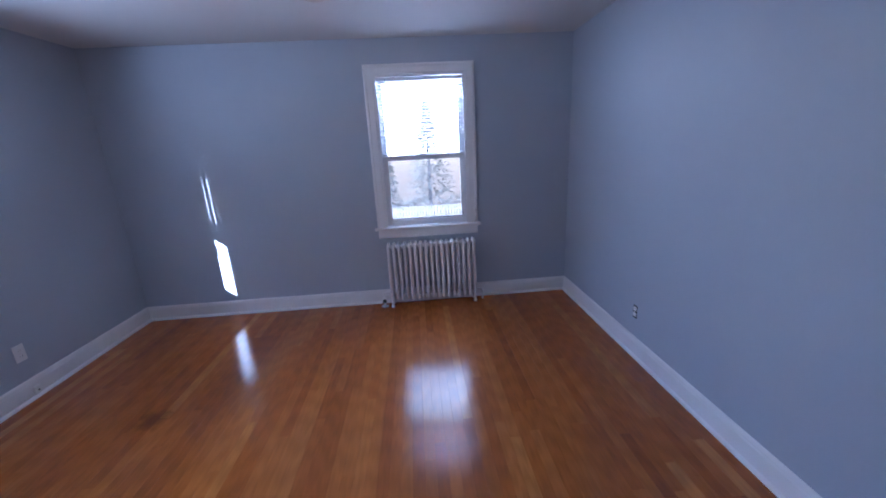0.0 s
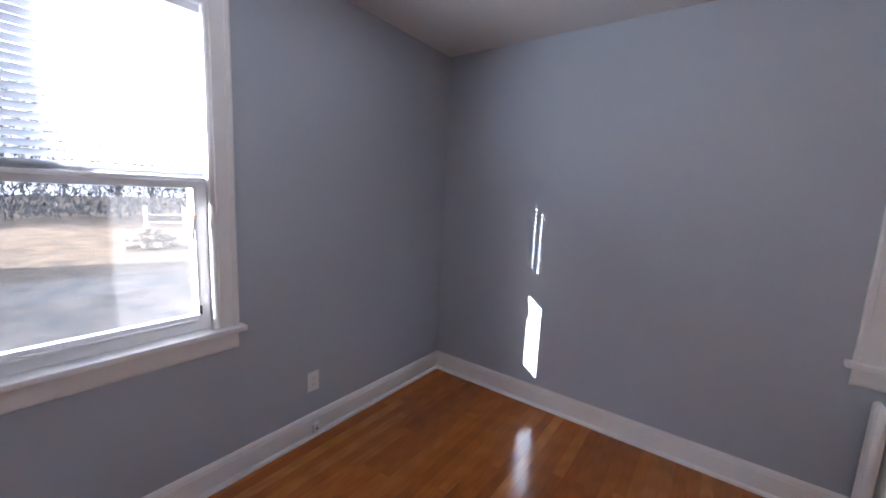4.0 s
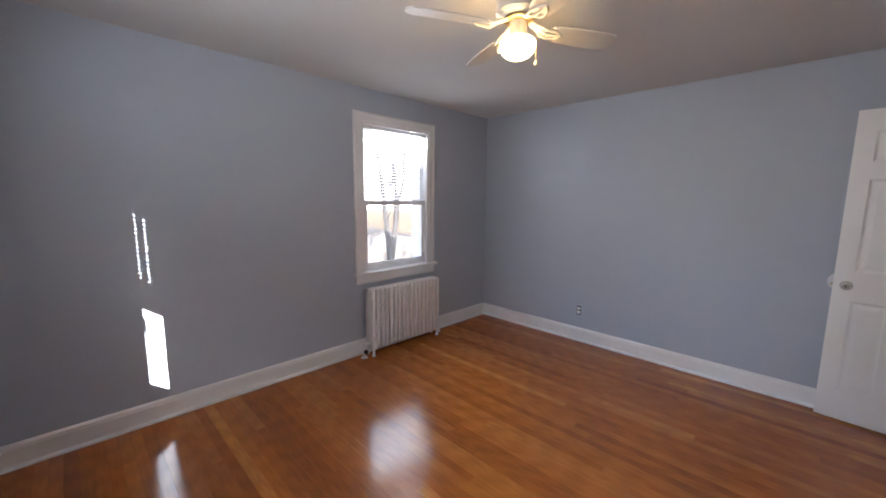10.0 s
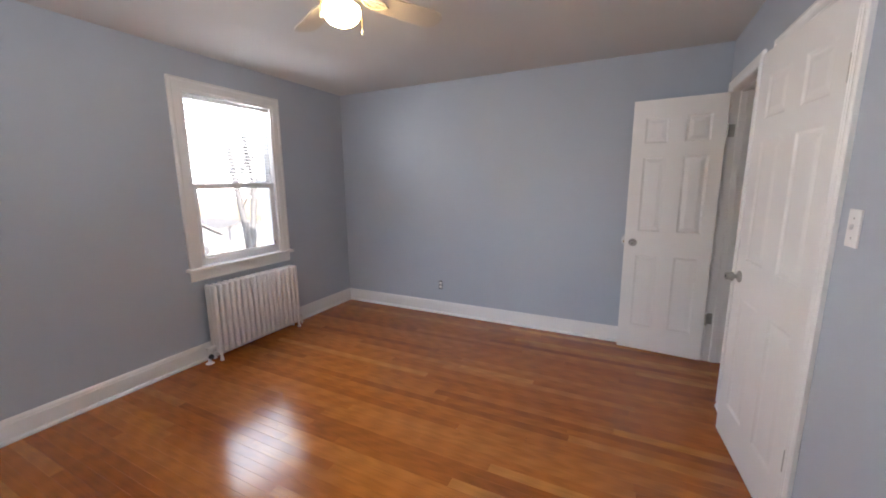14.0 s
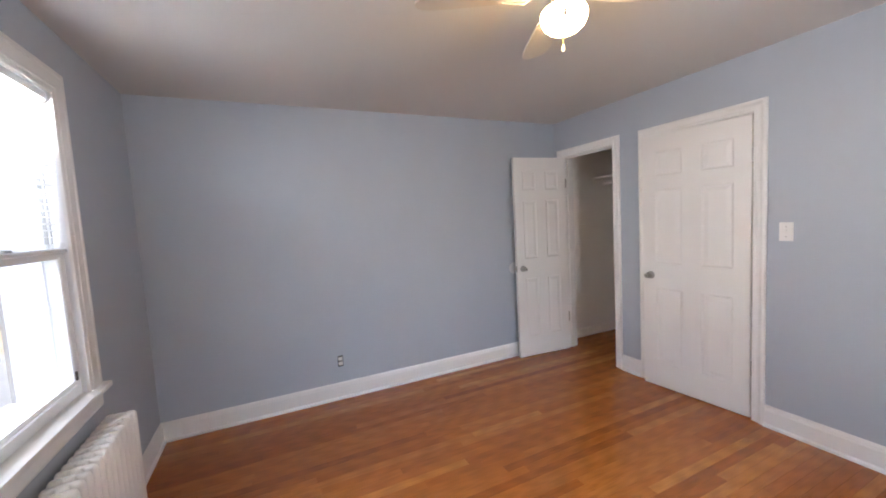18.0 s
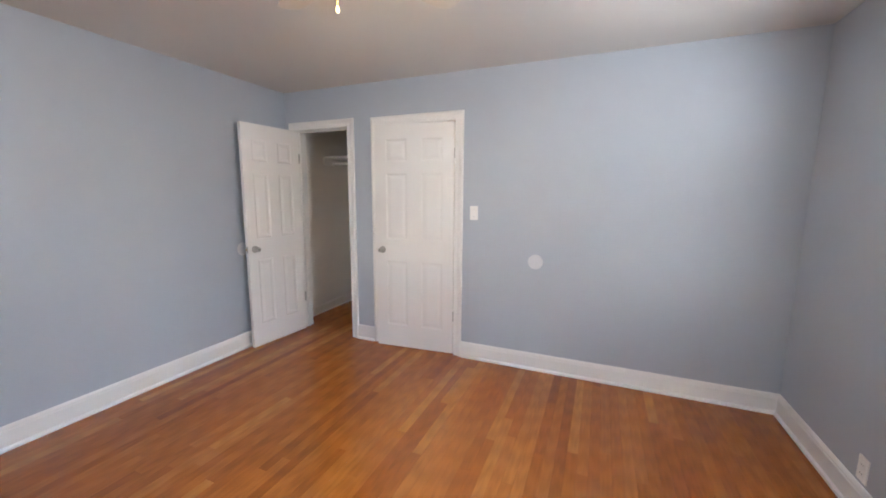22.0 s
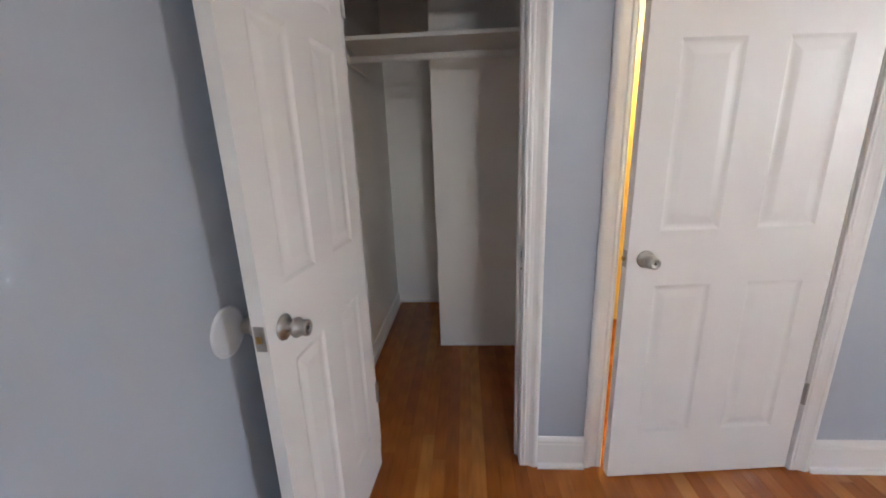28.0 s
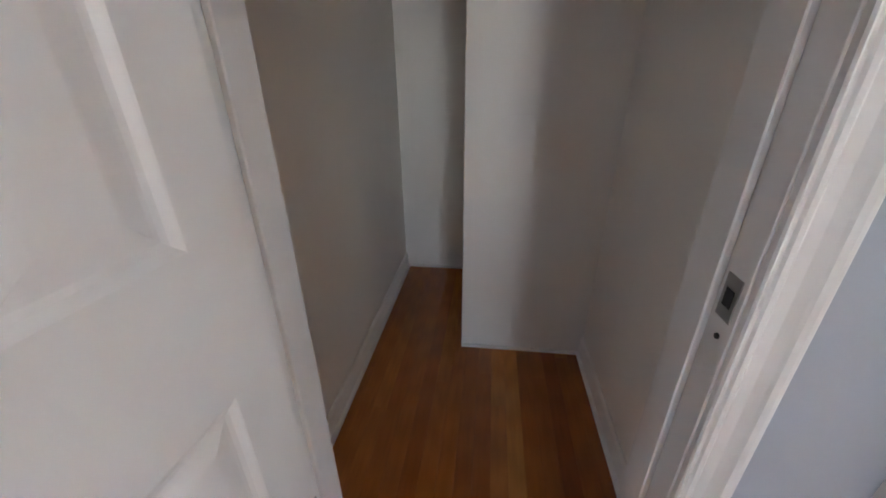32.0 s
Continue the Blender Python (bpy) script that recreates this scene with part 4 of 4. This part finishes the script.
house(11.0, 28.2, 4.6, 6.0, 1.15, 2.55, "grey garage with a brown gable roof beyond the fence", M_SHED)
house(17.0, 30.0, 8.0, 5.0, 0.75, 1.5, "low brown-roofed garage behind the fence", M_SHED)
house(8.6, 23.6, 2.4, 2.0, 1.15, 1.45, "low pale green shed by the garage", M_GREEN)
# The next house is an added, unseen blocker that casts the lawn's shadow.
house(-23.0, -13.0, 20.0, 9.0, 9.0, 12.0, "tall pale house added out of view to shade the yard")
house(-46.0, 34.0, 12.0, 9.0, 3.2, 6.0, "pale house far across the yard")

# Self-lit ring added past the yards so the outlook turns white.
M_GLOW_RING = lit("pale_glowing_backdrop", (1.0, 0.97, 0.93), 0.058)
glow_ring = bmesh.new()
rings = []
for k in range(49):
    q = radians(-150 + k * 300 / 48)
    rings.append([glow_ring.verts.new((120 * sin(q), 20 + 120 * cos(q), z)) for z in (GZ - 1.0, 21.0 + 2.2 * sin(k * 1.7) + 1.4 * sin(k * 4.1))])
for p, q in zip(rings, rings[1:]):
    glow_ring.faces.new((p[0], q[0], q[1], p[1]))
structure("backdrop", glow_ring, M_GLOW_RING, "pale glowing backdrop added beyond the yards")

fence = holder("fence", pose(0, 0, GZ), "weathered wooden picket fence along the yard", "fence")
fx = -6.0
pick = None
while fx < 16.0:
    if pick is None:
        bm = box(-0.055, 0.055, -0.012, 0.012, 0, 1.25, 0.004)
        pick = part("picket", bm, M_FENCE, fence)
        pick.location = (fx, 21.0, 0)
    else:
        o = new("picket", pick.data)
        o.parent = fence
        o.location = (fx, 21.0, 0)
    fx += 0.16
for z in (0.3, 0.95):
    part("rail", box(-6.0, 16.0, 21.012, 21.05, z, z + 0.09), M_FENCE, fence)

yard_fence = holder("fence", pose(0, 0, GZ), "white post and rail fence at the far side of the yard", "fence")
for px, py in ((-42.8, 12.6), (-41.3, 15.1), (-39.4, 17.0), (-40.6, 20.5), (-41.8, 24.0)):
    part("post", box(px - 0.13, px + 0.13, py - 0.13, py + 0.13, 0, 2.1, 0.02), M_POST, yard_fence)
for (ax, ay), (cx, cy) in (((-42.8, 12.6), (-41.3, 15.1)), ((-39.4, 17.0), (-40.6, 20.5)), ((-40.6, 20.5), (-41.8, 24.0))):
    for z in (0.6, 1.3):
        part("rail", tube(bmesh.new(), [(ax, ay, z), (cx, cy, z)], 0.06, 6), M_POST, yard_fence)
woods = holder("woods", pose(-58.0, 14.0, GZ), "leafless brown woods behind the yard", "woods")
hrng = random.Random(31)
bm = bmesh.new()
for i in range(15000):
    c = Vector((hrng.uniform(-4.0, 4.0), hrng.uniform(-26, 22), 0))
    c.z = hrng.random() ** 1.25 * (15.5 + 1.6 * sin(c.y * 0.35) + 1.1 * sin(c.y * 1.1))
    d = Vector((hrng.uniform(-1, 1), hrng.uniform(-1, 1), hrng.uniform(0.2, 2.0))).normalized() * hrng.uniform(0.3, 0.9)
    e = Vector((hrng.uniform(-1, 1), hrng.uniform(-1, 1), hrng.uniform(-1, 1))).normalized() * 0.16
    bm.faces.new([bm.verts.new(c), bm.verts.new(c + e), bm.verts.new(c + d + e), bm.verts.new(c + d)])
tagged(part("twigs", bm, M_BARK, woods), kind="stuff")
pile = holder("log_pile", pose(-31.0, 9.6, GZ), "untidy heap of cut logs and branches on the lawn", "log pile")
prng = random.Random(11)
for i in range(54):
    lvl = prng.random() ** 1.6
    r0 = (1 - lvl) * 1.15
    a0, a1 = prng.uniform(0, 2 * pi), prng.uniform(0, pi)
    c = Vector((r0 * cos(a0) * 0.9, r0 * sin(a0), 0.16 + lvl * 1.05))
    d = Vector((cos(a1), sin(a1), prng.uniform(-0.35, 0.35) * lvl)) * prng.uniform(0.3, 0.75)
    q = prng.uniform(0.06, 0.15)
    part("log", tube(bmesh.new(), [c - d, c + d], [q, q * 0.85], 9), M_LOG, pile)

# outer walls of the house, one storey up
CLAD = "pale siding on the outside of the house"
structure("wall_lower_storey", box(XW - OUT - 0.03, CLX1 + 0.13, CLY - 0.13, YN + OUT + 0.03, GZ - 0.05, -0.125), M_SIDING, "pale sided lower storey of the house")
structure("wall_outside_north", wall_mesh(XW - OUT - 0.03, XE + IN + 0.03, -0.12, ZC + 0.155, -OUT - 0.002, -OUT - 0.03, [(WN[0] - 0.03, WN[1] + 0.03, WZ[0] - 0.045, WZ[1] + 0.03)], north), M_SIDING, CLAD)
structure("wall_outside_west", wall_mesh(YS - IN - 0.03, YN + OUT, -0.12, ZC + 0.155, -OUT - 0.002, -OUT - 0.03, [(WW[0] - 0.09, WW[1] + 0.09, WZ[0] - 0.045, WZ[1] + 0.03)], west), M_SIDING, CLAD)
structure("wall_outside_east", box(XE + IN + 0.002, XE + IN + 0.03, YS - IN, YN + OUT, -0.12, ZC + 0.155), M_SIDING, CLAD)
structure("wall_outside_closet_east", box(CLX1 + 0.102, CLX1 + 0.13, CLY - 0.13, YS - IN, -0.12, ZC + 0.155), M_SIDING, CLAD)
structure("wall_outside_closet_south", box(CLX0 - 0.1, CLX1 + 0.10, CLY - 0.13, CLY - 0.102, -0.12, ZC + 0.155), M_SIDING, CLAD)
structure("wall_outside_closet_west", box(CLX0 - 0.13, CLX0 - 0.102, CLY - 0.13, -1.532, -0.12, ZC + 0.155), M_SIDING, CLAD)
structure("wall_outside_hall_south", box(-2.03, CLX0 - 0.102, -1.53, -1.502, -0.12, ZC + 0.155), M_SIDING, CLAD)
structure("wall_outside_hall_west", box(-2.03, -2.002, -1.50, YS - IN - 0.03, -0.12, ZC + 0.155), M_SIDING, CLAD)
structure("wall_outside_south", box(XW - OUT, -2.03, YS - IN - 0.03, YS - IN - 0.002, -0.12, ZC + 0.155), M_SIDING, CLAD)

# ---- floor boards ----
floor = holder("floor", pose(0, 0, 0), "varnished honey-brown oak strip floor", "floor", kind="structure")
PITCH = 0.0572
rng = random.Random(21)


def board(x0, x1, y0, y1):
    g, t, c = 0.00015, 0.0, 0.00045
    a, b, p, q = x0 + g, x1 - g, y0 + g, y1 - g
    verts = [(a, p, -0.022), (b, p, -0.022), (b, q, -0.022), (a, q, -0.022), (a, p, -c), (b, p, -c), (b, q, -c), (a, q, -c), (a + c, p + c, t), (b - c, p + c, t), (b - c, q - c, t), (a + c, q - c, t)]
    faces = [(0, 1, 5, 4), (1, 2, 6, 5), (2, 3, 7, 6), (3, 0, 4, 7), (4, 5, 9, 8), (5, 6, 10, 9), (6, 7, 11, 10), (7, 4, 8, 11), (8, 9, 10, 11)]
    me = bpy.data.meshes.new("board")
    me.from_pydata(verts, [], faces)
    me.materials.append(M_OAK)
    o = new("board", me)
    o.parent = floor


def lay(x, x1, y0, y1, lo, hi):
    """One row of boards end to end."""
    y = y0 - rng.uniform(0, hi * 0.7)
    while y < y1 - 0.01:
        n = y + rng.uniform(lo, hi)
        if y1 - n < 0.18:
            n = y1
        if n > y0 + 0.03:
            board(x, x1, max(y, y0), min(n, y1))
        y = n


x = XW
while x < CLX1 - 0.004:
    e = min(x + PITCH, CLX1)
    if x > CLX0 - PITCH:
        start = CLY
    elif e < 0.19 and x > -1.9:
        start = -1.4
    else:
        start = YS - IN
    lay(x, e, start, YN if x < XE - 0.01 else YS - IN, 0.55, 2.0)
    x += PITCH
